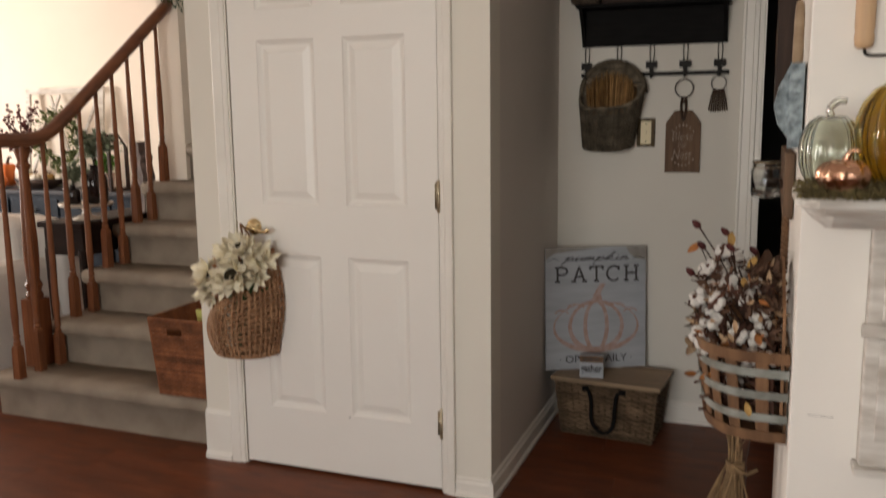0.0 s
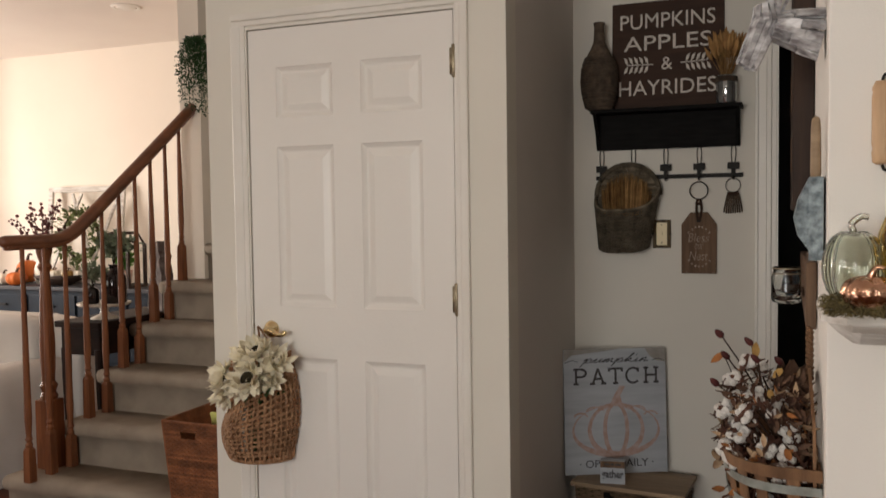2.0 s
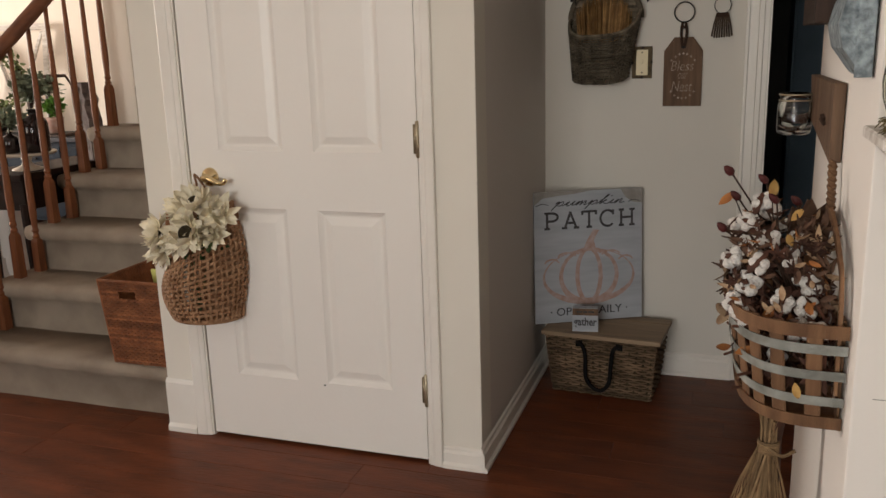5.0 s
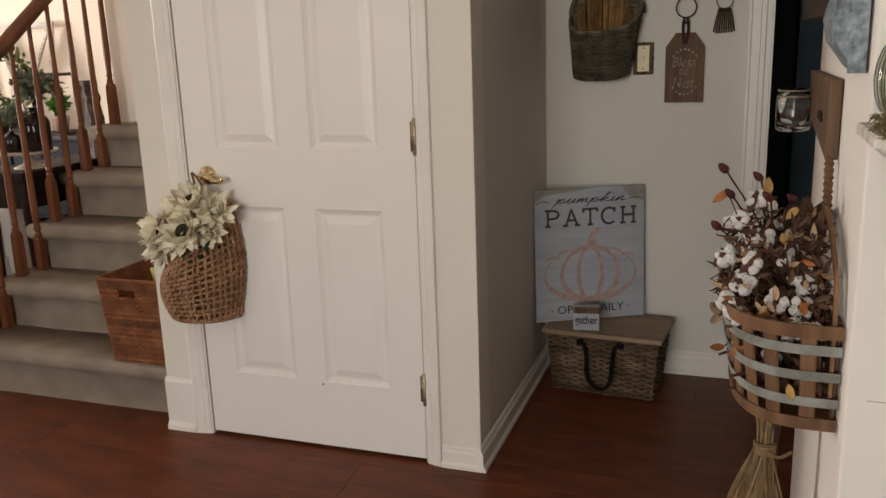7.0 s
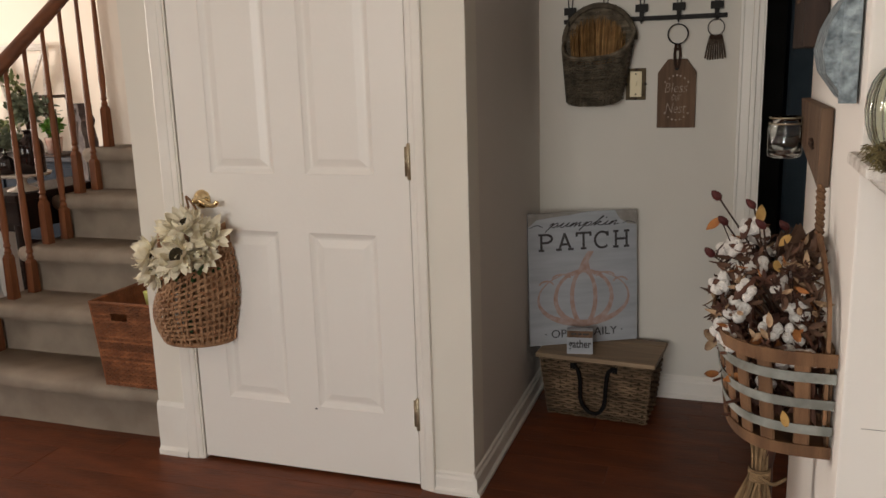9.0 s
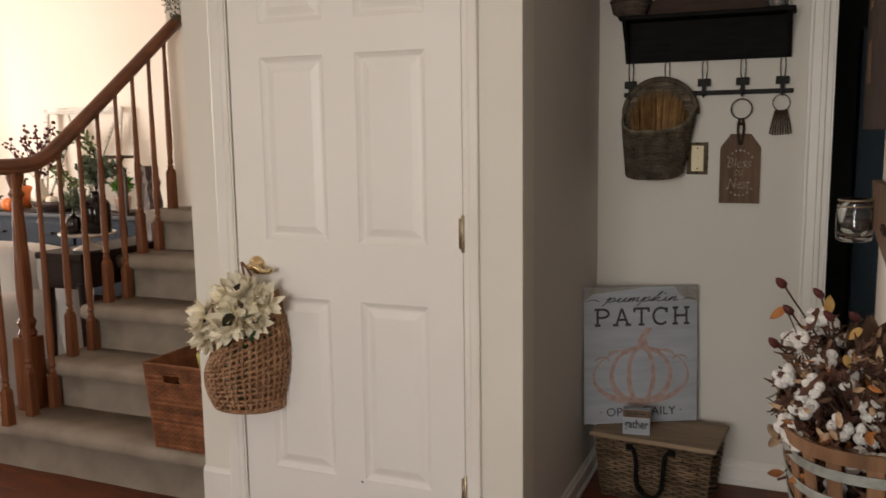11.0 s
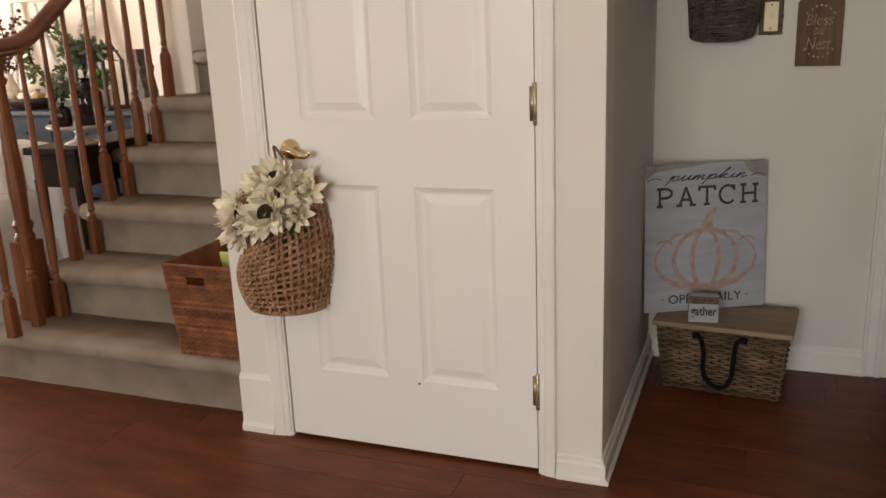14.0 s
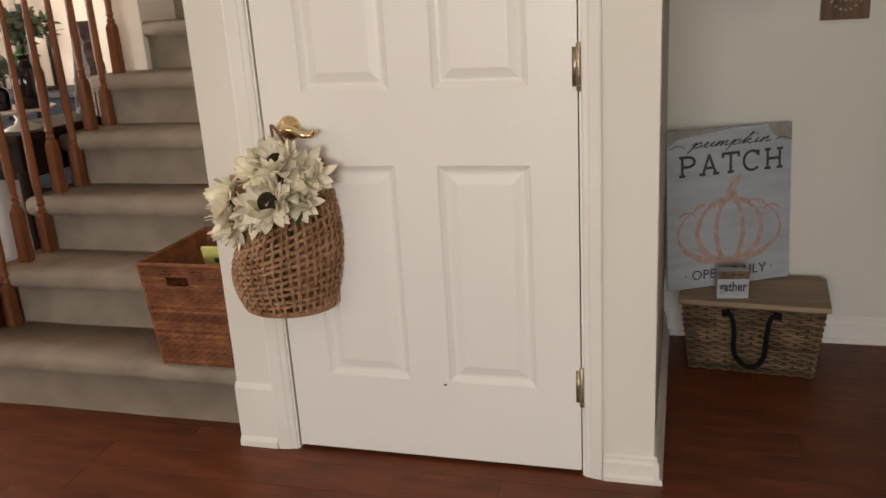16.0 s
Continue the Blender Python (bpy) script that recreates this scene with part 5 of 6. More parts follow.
bowl = thing("dough_bowl", (-5.75, 5.55, SZ), "dark wooden dough bowl holding pale gourds", "bowl")
part("bowl", lathe(bmesh.new(), [(0.10, 0), (0.19, 0.05), (0.22, 0.09), (0.21, 0.09), (0.17, 0.05), (0.0, 0.02)], 28, squash=(1.2, 0.7)), M_PLANK, bowl, smooth=True)
for k in range(6):
    g = pumpkin((-5.93 + k * 0.075, 5.53 + 0.05 * (k % 2), SZ + 0.055), 0.05, 0.075, (M_WHITEPUMP, M_LEAF_Y, M_WHITEPUMP)[k % 3], M_LEAF_B, "small pale gourd in a wooden bowl", "gourds in the bowl")
frame_ = thing("window_frame_decor", (-5.68, 5.74, SZ), "chippy white old window frame leaning on the wall", "frame", rx=-6)
for nm, a in (("stile", (-0.44, -0.39, 0, 0.87)), ("stile", (0.39, 0.44, 0, 0.87)), ("rail", (-0.39, 0.39, 0, 0.05)), ("rail", (-0.39, 0.39, 0.82, 0.87))):
    part(nm, newbox(a[0], a[1], -0.012, 0.012, a[2], a[3], 0.003), M_WHITEWOOD, frame_)
for x, tilt in ((-0.22, 24), (0.0, -24), (0.22, 24)):
    b = newbox(-0.012, 0.012, -0.010, 0.010, -0.40, 0.40, 0.002)
    bmesh.ops.transform(b, matrix=pose(x, 0, 0.44, 0, tilt, 0), verts=b.verts)
    part("muntin", b, M_WHITEWOOD, frame_)
wr = thing("leaf_wreath", (-5.60, 5.66, 1.18), "round green leaf wreath hung on the window frame", "wreath")
lv, rng = [], random.Random(5)
for k in range(330):
    a = rng.uniform(0, 6.28)
    r = 0.20 + rng.uniform(-0.055, 0.07)
    d = Vector((math.cos(a) * rng.uniform(-0.3, 1) + rng.uniform(-0.6, 0.6), rng.uniform(-1, 0.2), math.sin(a) * rng.uniform(-0.3, 1) + rng.uniform(-0.6, 0.6)))
    lv.append(aim((r * math.cos(a), rng.uniform(-0.05, 0.02), r * math.sin(a)), d, rng.uniform(0, 6), rng.uniform(0.8, 1.3)) @ Matrix.Rotation(-1.57, 4, "Y"))
part("foliage", join_copies([(petal_bm(0.05, 0.026, 0.2), m) for m in lv]), M_OLIVE, wr)["kind"] = "stuff"
bm = bmesh.new()
tube(bm, [(0.2 * math.cos(i * math.pi / 16), 0, 0.2 * math.sin(i * math.pi / 16)) for i in range(32)], 0.012, 6, close=True, up=(0, 1, 0))
part("ring", bm, M_STEM, wr)
bv = thing("berry_vase", (-5.96, 5.57, SZ), "pale ceramic vase of dark red berry branches", "vase")
part("vase", lathe(bmesh.new(), [(0.05, 0), (0.075, 0.06), (0.07, 0.15), (0.035, 0.24), (0.04, 0.27), (0.03, 0.27)], 20), M_STONE, bv, smooth=True)
bb = bmesh.new()
for k in range(12):
    bm = bmesh.new()
    dx, dy, h = RNG.uniform(-0.36, 0.36), RNG.uniform(-0.12, 0.1), RNG.uniform(0.5, 0.76)
    ps = curved([(0, 0, 0.22), (dx * 0.4, dy * 0.4, h * 0.65), (dx, dy, h)], 5)
    tube(bm, ps, 0.003, 4)
    part("branch", bm, M_STEM, bv)
    for p in ps[4:]:
        for j in range(2):
            bmesh.ops.create_icosphere(bb, subdivisions=1, radius=RNG.uniform(0.010, 0.018), matrix=Matrix.Translation(p + Vector((RNG.uniform(-0.03, 0.03), RNG.uniform(-0.02, 0.02), RNG.uniform(-0.02, 0.03)))))
part("berry", bb, M_BUD, bv, "dark red berries", True)["kind"] = "stuff"
lan = thing("wooden_lantern", (-4.98, 5.50, SZ), "open dark wooden lantern frame with a small green plant", "lantern")
for x in (-0.13, 0.13):
    for y in (-0.10, 0.10):
        part("post", newbox(x - 0.012, x + 0.012, y - 0.012, y + 0.012, 0, 0.36, 0.002), M_PLANK, lan)
part("base", newbox(-0.145, 0.145, -0.115, 0.115, 0, 0.02, 0.002), M_PLANK, lan)
bm = bmesh.new()
for y in (-0.10, 0.10):
    tube(bm, [(-0.13, y, 0.355), (-0.06, y, 0.455), (0.06, y, 0.455), (0.13, y, 0.355)], 0.012, 4)
for x in (-0.06, 0.06):
    tube(bm, [(x, -0.10, 0.455), (x, 0.10, 0.455)], 0.012, 4)
part("roof_frame", bm, M_PLANK, lan)
lp = thing("potted_plant", (-4.98, 5.50, SZ + 0.022), "small bright green plant in a clay pot", "plant")
part("pot", lathe(bmesh.new(), [(0.05, 0), (0.065, 0.10), (0.068, 0.12), (0.055, 0.12)], 16), M_RUST, lp, smooth=True)
M_BRIGHT = mat("bright green leaf", (0.10, 0.24, 0.035), (0.06, 0.15, 0.02), 0.6, scale=20, island=0.3)
lpf = thing("plant_leaves", (-4.98, 5.50, SZ + 0.14), "bright green leaves growing from the clay pot", "foliage")
sprigs(lpf, 12, 0.10, 0.15, 0.05, 0.028, M_BRIGHT, 9, 0.3, 4)
cl = thing("recessed_light", (-4.23, 4.78, ROOM_H), "white recessed ceiling light, switched off", "light")
part("trim_ring", lathe(bmesh.new(), [(0.105, 0.0), (0.10, -0.008), (0.08, -0.010), (0.075, -0.002), (0.072, 0.0)], 32), M_TRIM, cl, smooth=True)
part("lens", lathe(bmesh.new(), [(0.078, -0.004), (0.05, -0.012), (0.0, -0.014)], 32), M_TRIM, cl, smooth=True)
structure("wall_far_breast", newbox(-8.48, -7.40, 5.1, 5.9, 0, ROOM_H), M_LIVING, "cream far chimney breast")
fm = thing("far_mantel", (-7.40, 5.50, 0), "white wooden mantel on the far chimney breast", "mantel")
part("shelf", newbox(0.001, 0.20, -0.40, 0.38, 1.22, 1.27, 0.006), M_WHITEWOOD, fm)
part("frieze", newbox(0.001, 0.10, -0.36, 0.36, 1.05, 1.22, 0.004), M_WHITEWOOD, fm)
for y in (-0.36, 0.22):
    part("pilaster", newbox(0.001, 0.09, y, y + 0.14, 0, 1.05, 0.004), M_WHITEWOOD, fm)
G = "pumpkins on the far mantel"
pumpkin((-7.30, 5.66, 1.2715), 0.075, 0.10, M_LEAF_B, M_STEM, "brown pumpkin on the far mantel", G)
pumpkin((-7.30, 5.42, 1.2715), 0.08, 0.13, M_WHITEPUMP, M_STEM, "pale pumpkin on the far mantel", G)

# ---- mantel ----
mantel = thing("mantel", (0.185, BREAST_Y, 0), "chippy white painted wooden mantel on the chimney breast", "mantel")


def clipped_board(x0, x1, y0, y1, z0, z1, cut, slope=0.0):
    """A board whose free front corner is cut off at a slant; slope draws its lower edge in."""
    bm = bmesh.new()
    rings = []
    for z, k in ((z0, slope), (z1 - 0.003, 0.0), (z1, 0.003)):
        rings.append([bm.verts.new(p) for p in ((x0 + k, y1, z), (x0 + k, y0 + cut, z), (x0 + cut, y0 + k, z), (x1, y0 + k, z), (x1, y1, z))])
    for a, b in zip(rings, rings[1:]):
        for i in range(5):
            bm.faces.new((a[i], a[(i + 1) % 5], b[(i + 1) % 5], b[i]))
    bm.faces.new(rings[0][::-1])
    bm.faces.new(rings[-1])
    bmesh.ops.recalc_face_normals(bm, faces=bm.faces)
    return bm


part("shelf", clipped_board(-0.018, 1.9, -0.225, -0.001, 1.184, 1.200, 0.035), M_WHITEWOOD, mantel)
part("upper_moulding", clipped_board(-0.008, 1.9, -0.213, -0.001, 1.168, 1.183, 0.035, 0.012), M_WHITEWOOD, mantel)
part("lower_moulding", clipped_board(0.006, 1.9, -0.190, -0.001, 1.144, 1.167, 0.035, 0.026), M_WHITEWOOD, mantel)
part("pilaster", newbox(0.118, 0.26, -0.045, -0.001, 0.687, 1.143, 0.005), M_WHITEWOOD, mantel)
part("pilaster_panel", newbox(0.140, 0.238, -0.054, -0.046, 0.74, 0.93, 0.004), M_WHITEWOOD, mantel)
part("pilaster_panel", newbox(0.140, 0.238, -0.054, -0.046, 0.965, 1.09, 0.004), M_WHITEWOOD, mantel)
part("pilaster_band", newbox(0.108, 0.27, -0.058, -0.046, 0.935, 0.960, 0.004), M_WHITEWOOD, mantel)
part("pilaster_foot", newbox(0.110, 0.27, -0.054, -0.001, 0.670, 0.686, 0.004), M_WHITEWOOD, mantel)
MZ = 1.2005
moss = thing("moss_garland", (0.30, 1.47, MZ), "dry brown moss strewn along the mantel shelf", "moss", kind="stuff")
bm = bmesh.new()
for k in range(2600):
    x, y = RNG.uniform(-0.128, 0.20), RNG.uniform(-0.108, 0.05)
    z = RNG.uniform(0.0, 0.024) * (1 - 0.3 * abs(y) / 0.06)
    d = Vector((RNG.uniform(-1, 1), RNG.uniform(-1, 1), RNG.uniform(-0.4, 0.5))) * RNG.uniform(0.005, 0.014)
    p = Vector((x, y, z))
    tube(bm, [p, p + d + Vector((0, 0, 0.003)), p + d * 1.8 + Vector((0, 0, -0.003))], [0.0012, 0.0010, 0.0006], 3)
for v in bm.verts:
    v.co.z = max(v.co.z, 0.0008)
part("moss", bm, M_MOSS, moss)["kind"] = "stuff"
G = "pumpkins on the mantel"


def glass_pumpkin(loc, r, h, material, label, smat):
    t = thing("glass_pumpkin", loc, label, "pumpkin", group=G)
    b = part("body", pumpkin_bm(r, h, 10, 50), material, t, smooth=True)
    so = b.modifiers.new("wall", "SOLIDIFY")
    so.thickness, so.offset = 0.0025, -1
    bm = bmesh.new()
    tube(bm, curved([(0, 0, h * 0.97), (-0.004, 0, h * 1.07), (0.010, 0, h * 1.17), (0.022, 0, h * 1.16)], 5), [0.006] * 10 + [0.0055] * 6, 10)
    part("stem", bm, smat, t, smooth=True)


glass_pumpkin((0.218, 1.505, MZ + 0.004), 0.051, 0.128, M_GREEN_GLASS, "pale green ribbed glass pumpkin on the mantel", M_GREEN_GLASS)
glass_pumpkin((0.338, 1.505, MZ + 0.004), 0.088, 0.185, M_AMBER, "large amber ribbed glass pumpkin on the mantel", M_AMBER)
pumpkin((0.234, 1.420, MZ + 0.010), 0.042, 0.052, M_COPPER, M_COPPER, "small shiny copper pumpkin in moss on the mantel", G)
pin = thing("rolling_pin", (0.270, BREAST_Y - 0.020, 1.445), "pale maple rolling pin hung on a black wire hook", "rolling pin")
part("roller", lathe(bmesh.new(), [(0.010, 0.0), (0.015, 0.004), (0.0165, 0.02), (0.015, 0.028), (0.0165, 0.036), (0.0165, 0.118), (0.015, 0.126), (0.0165, 0.134), (0.011, 0.146)], 18), M_PINE, pin, smooth=True)
bm = bmesh.new()
tube(bm, curved([(0.0, 0.0, -0.001), (0.01, 0.0, -0.012), (0.06, 0.0, -0.012), (0.12, 0.0, -0.010)]), 0.003, 6)
part("wire_hook", bm, M_IRON, pin, "black wire hook")
bm = bmesh.new()
tube(bm, curved([(0.0, 0.0, 0.146), (0.004, 0.0, 0.157), (0.013, 0.0, 0.155), (0.03, 0.014, 0.150)]), 0.003, 6)
part("wire_hook", bm, M_IRON, pin, "black wire hook")
part("shelf_crack", newbox(0.215, 0.262, BREAST_Y - 0.0012, BREAST_Y + 0.001, 0.7609, 0.7617), M_GREYWEAR, None)
bpy.data.objects["shelf_crack"].name = "wall_hairline_crack"
tagged(bpy.data.objects["wall_hairline_crack"], "fine crack in the plaster", "crack", kind="structure")

# ---- half-round slatted basket on the side wall ----
SX = SIDE_X - 0.002
tob = thing("slatted_basket", (SX, 1.955, 0.668), "half-round slatted wooden wall basket with galvanized hoops", "basket")


def tob_surface(u, z):
    """Half-round plan against the wall; u from the near end round to the far end."""
    a = math.pi * u
    k = z / 0.2
    rx, ry = 0.168 + 0.030 * k, 0.236 + 0.012 * k
    c, s = math.cos(a), math.sin(a)
    sx, cy = max(s, 0.0) ** 0.55, abs(c) ** 0.75 * (1 if c > 0 else -1)
    return Vector((-rx * sx, -ry * cy, z)), Vector((-s / rx, -c / ry, 0)).normalized()


def hoop(z, h, th, out):
    bm = bmesh.new()
    n = 60
    prev = None
    for i in range(n + 1):
        (p, q), (p2, _) = tob_surface(i / n, z), tob_surface(i / n, z + h)
        row = [bm.verts.new(v) for v in (p + q * out, p2 + q * out, p2 + q * (out + th), p + q * (out + th))]
        if prev:
            for k in range(4):
                bm.faces.new((prev[k], prev[(k + 1) % 4], row[(k + 1) % 4], row[k]))
        prev = row
    bmesh.ops.recalc_face_normals(bm, faces=bm.faces)
    return bm


for z, h in ((0.043, 0.017), (0.091, 0.017), (0.138, 0.018)):
    part("hoop", hoop(z, h, 0.0015, 0.0035), M_HOOP, tob, "dull galvanized metal hoop")
part("bottom_band", hoop(0.0, 0.022, 0.005, 0.0012), M_SLAT, tob)
part("top_band", hoop(0.168, 0.024, 0.004, 0.0035), M_SLAT, tob)
for k in range(11):
    u = 0.03 + k * 0.094
    bm = bmesh.new()
    ps = [tob_surface(u, z)[0] for z in (0.0, 0.06, 0.12, 0.192)]
    ns = [tob_surface(u, z)[1] for z in (0.0, 0.06, 0.12, 0.192)]
    ribbon(bm, ps, ns, 0.026, 0.003)
    part("slat", bm, M_SLAT, tob)
bm = bmesh.new()
bm.faces.new([bm.verts.new(tob_surface(i / 24, 0.006)[0]) for i in range(25)])
part("base_board", bm, M_SLAT, tob)
for y in (-0.20, -0.07, 0.07, 0.20):
    part("back_slat", newbox(-0.006, -0.001, y - 0.018, y + 0.018, 0.0, 0.19, 0.001), M_SLAT, tob)
bm = bmesh.new()
pts = curved([(-0.012, -0.225, 0.06), (-0.014, -0.222, 0.24), (-0.016, -0.150, 0.30), (-0.016, -0.02, 0.335), (-0.016, 0.06, 0.32), (-0.014, 0.16, 0.28), (-0.012, 0.195, 0.10)])
ribbon(bm, pts, [Vector((-1, 0, 0))] * len(pts), 0.022, 0.006)
part("bow_handle", bm, M_SLAT, tob, "bent wooden bow handle")
bm = bmesh.new()
for s in (0, 1):
    tube(bm, [(-0.014 - 0.005 * math.cos(i * 0.9 + s * 3.1), 0.02 + 0.001 * i + 0.005 * math.sin(i * 0.9 + s * 3.1), 0.318 + i * 0.0036) for i in range(32)], 0.0050, 6)
part("rope", bm, M_SLAT, tob, "twisted rope")

# cotton and autumn leaves in that basket
cot = thing("cotton_arrangement", (0.086, 1.925, 0.832), "dried cotton bolls with autumn leaves and dark buds", "flowers")


def boll_bm(rng):
    """Four or five tufts of fibre that open from one point."""
    bm = bmesh.new()
    count = rng.choice((4, 4, 5))
    for k in range(count):
        a = 2 * math.pi * k / count + rng.uniform(-0.25, 0.25)
        lean = rng.uniform(0.55, 0.85)
        m = Matrix.Rotation(a, 4, "Z") @ Matrix.Rotation(lean, 4, "Y") @ Matrix.Translation((0, 0, 0.017)) @ Matrix.Diagonal((0.72, 0.78, 1.15, 1))
        g = bmesh.ops.create_icosphere(bm, subdivisions=2, radius=rng.uniform(0.0155, 0.019), matrix=m)
        for v in g["verts"]:
            v.co += 0.004 * noise.noise_vector(v.co * 60 + Vector((k, 0, 0)))
    return bm


def husk_bm():
    out = []
    for k in range(5):
        out.append((petal_bm(0.034, 0.015, -0.5), Matrix.Rotation(2 * math.pi * (k + 0.5) / 5, 4, "Z") @ Matrix.Translation((0.002, 0, -0.004)) @ Matrix.Rotation(-0.75, 4, "Y")))
    return join_copies(out)


BOLLS = [mesh_of("cotton_boll", boll_bm(random.Random(k)), M_COTTON) for k in range(3)]
BRACT = mesh_of("bract", petal_bm(0.042, 0.024, 0.45), M_BRACT)
HUSK = mesh_of("husk", husk_bm(), M_BRACT)
AT = [(-0.078, -0.08, 0.165), (-0.045, -0.02, 0.190), (0.012, -0.09, 0.105), (0.030, 0.00, 0.120), (-0.065, -0.09, 0.055), (0.000, -0.12, 0.035), (-0.070, -0.12, 0.003), (0.030, -0.15, -0.005), (0.062, -0.17, 0.002), (-0.005, -0.12, -0.075), (-0.085, 0.06, 0.130), (-0.02, 0.08, 0.150), (0.05, 0.10, 0.08), (-0.09, 0.10, 0.04), (0.015, 0.15, 0.11), (-0.04, 0.17, 0.05), (0.045, -0.05, 0.055), (-0.05, -0.14, 0.105), (-0.1, -0.05, 0.09), (0.05, -0.1, 0.06), (-0.03, -0.06, 0.13), (0.045, -0.13, 0.03), (-0.09, -0.1, 0.02)]
STEM_LINES = []
for n, (x, y, z) in enumerate(AT):
    x = x * 0.85
    p = Vector((x, y, z))
    way = Vector((x - 0.08, y - 0.12, z + 0.05 if z > 0 else 0.04)).normalized()
    b = shared("cotton_boll", BOLLS[n % 3], aim(p, way, n * 1.3, RNG.uniform(0.72, 1.0)), cot, "fluffy white cotton boll")
    h = shared("husk", HUSK, Matrix.Identity(4), b, "dry brown husk")
    for k in range(1 + n % 2):
        shared("bract", BRACT, Matrix.Rotation(n + k * 2.4, 4, "Z") @ Matrix.Translation((0.034, 0, 0.012)) @ Matrix.Rotation(-2.35, 4, "Y"), b, "dark brown bract")
    STEM_LINES.append((curved([(0.07 + RNG.uniform(-0.02, 0.02), RNG.uniform(-0.08, 0.08), -0.10), (0.05, y * 0.6, z * 0.3 - 0.05), p], 5), 0.0022))
TIPS = [(-0.130, 0.0, 0.250, 0.020), (-0.112, -0.02, 0.205, 0.018), (-0.140, -0.03, 0.145, 0.019), (-0.05, 0.0, 0.235, 0.017), (0.03, 0.03, 0.19, 0.018), (-0.03, -0.10, 0.215, 0.016)]
for n, (x, y, z, r) in enumerate(TIPS):
    x = x * 0.78
    bm = lathe(bmesh.new(), [(0.002, -0.006), (r * 0.48, 0.0), (r * 0.54, 0.010), (r * 0.35, 0.020), (0.001, 0.026)], 10)
    b = part("bud", bm, M_BUD, cot, "burgundy bud", True)
    b.matrix_local = aim((x, y, z), (-0.6, -0.2, 0.6), 0.0, 0.8)
    STEM_LINES.append((curved([(0.05, 0.0, -0.05), (0.0 + x * 0.3, y * 0.5, z * 0.55), (x, y, z)], 5), 0.0018))
LEAVES = [(-0.115, -0.02, 0.215, 0), (-0.035, -0.06, 0.215, 1), (0.030, -0.04, 0.190, 1), (0.000, -0.10, 0.155, 1), (0.030, -0.215, -0.110, 1), (-0.105, -0.10, -0.065, 0), (-0.02, -0.14, 0.020, 0), (-0.055, -0.13, -0.055, 0), (0.010, -0.16, -0.012, 0), (-0.138, -0.06, 0.005, 3), (-0.135, -0.06, -0.035, 3)]
KINDS = [M_LEAF_O, M_LEAF_Y, M_LEAF_B, M_LEAF_P]
for n, (x, y, z, k) in enumerate(LEAVES):
    x = x * 0.85
    d = Vector((RNG.uniform(-0.6, 0.3), RNG.uniform(-0.5, 0.1), RNG.uniform(-0.9, 0.3)))
    shared("leaf", LEAF[KINDS[k].name], aim((x, y, z), (RNG.uniform(-0.4, 0.4), -1, RNG.uniform(0.0, 0.8)), RNG.uniform(0, 6), RNG.uniform(0.5, 0.68)), cot, ("orange leaf", "ochre leaf", "tan dry leaf", "pale dry leaf")[k])
    STEM_LINES.append((curved([(0.04, 0, -0.02), (x * 0.4, y * 0.5, z * 0.4), (x, y, z)], 4), 0.0012))
for n in range(290):
    a, b = RNG.uniform(0, 6.28), RNG.uniform(-0.02, 1.0)
    p = Vector((0.01 + 0.115 * math.cos(a) * math.sqrt(1.05 - b * b * 0.8), 0.0 + 0.19 * math.sin(a) * math.sqrt(1.05 - b * b * 0.8), 0.02 + 0.15 * b))
    p.x = min(p.x * 0.85 - 0.01, 0.075)
    k = RNG.choice((2, 2, 2, 2, 2, 2, 3, 2, 3, 0))
    d = Vector((p.x - 0.03 + RNG.uniform(-0.08, 0.05), p.y + RNG.uniform(-0.1, 0.1), p.z + RNG.uniform(-0.08, 0.1)))
    mesh = HUSK if n % 6 == 0 else LEAF[KINDS[k].name]
    shared("husk" if n % 6 == 0 else "leaf", mesh, aim(p, d, RNG.uniform(0, 6), RNG.uniform(0.3, 0.58)) @ Matrix.Diagonal((1, RNG.uniform(0.45, 1.05), RNG.uniform(0.4, 2.2), 1)), cot)
for k in range(7):
    shared("leaf", LEAF[M_LEAF_B.name], aim((0.045 + 0.008 * (k % 3), 0.055 + 0.006 * k, 0.085 + 0.012 * (k % 2)), (0.25, -0.9, 0.2), 1.15 + k * 0.13, 1.7) @ Matrix.Diagonal((1, 0.9, 0.6, 1)), cot, "large dry brown leaf")
for line, r in STEM_LINES:
    part("stem", tube(bmesh.new(), line, r, 5), M_STEM, cot)
# dark strands added so that the basket's inside reads as shaded
bm = bmesh.new()
for k in range(260):
    p = Vector((RNG.uniform(-0.06, 0.10), RNG.uniform(-0.15, 0.17), RNG.uniform(-0.15, 0.0)))
    tube(bm, [p, p + Vector((RNG.uniform(-0.05, 0.03), RNG.uniform(-0.06, 0.06), RNG.uniform(-0.01, 0.07)))], 0.003, 4)
part("filler", bm, M_BRACT, cot, "dark dried strands added to darken the basket's inside")["kind"] = "stuff"
for k, (x, y, z) in enumerate(((0.010, -0.17, -0.09), (-0.03, -0.12, -0.11), (0.06, -0.185, -0.07))):
    shared("husk", HUSK, aim((x, y, z), (-0.4, -0.9, 0.1), k, 1.1), cot)

# ---- raffia bundle under it ----
raf = thing("raffia_bundle", (0.084, 1.96, 0), "tall dried raffia bundle tied round its middle", "bundle")
bm = bmesh.new()
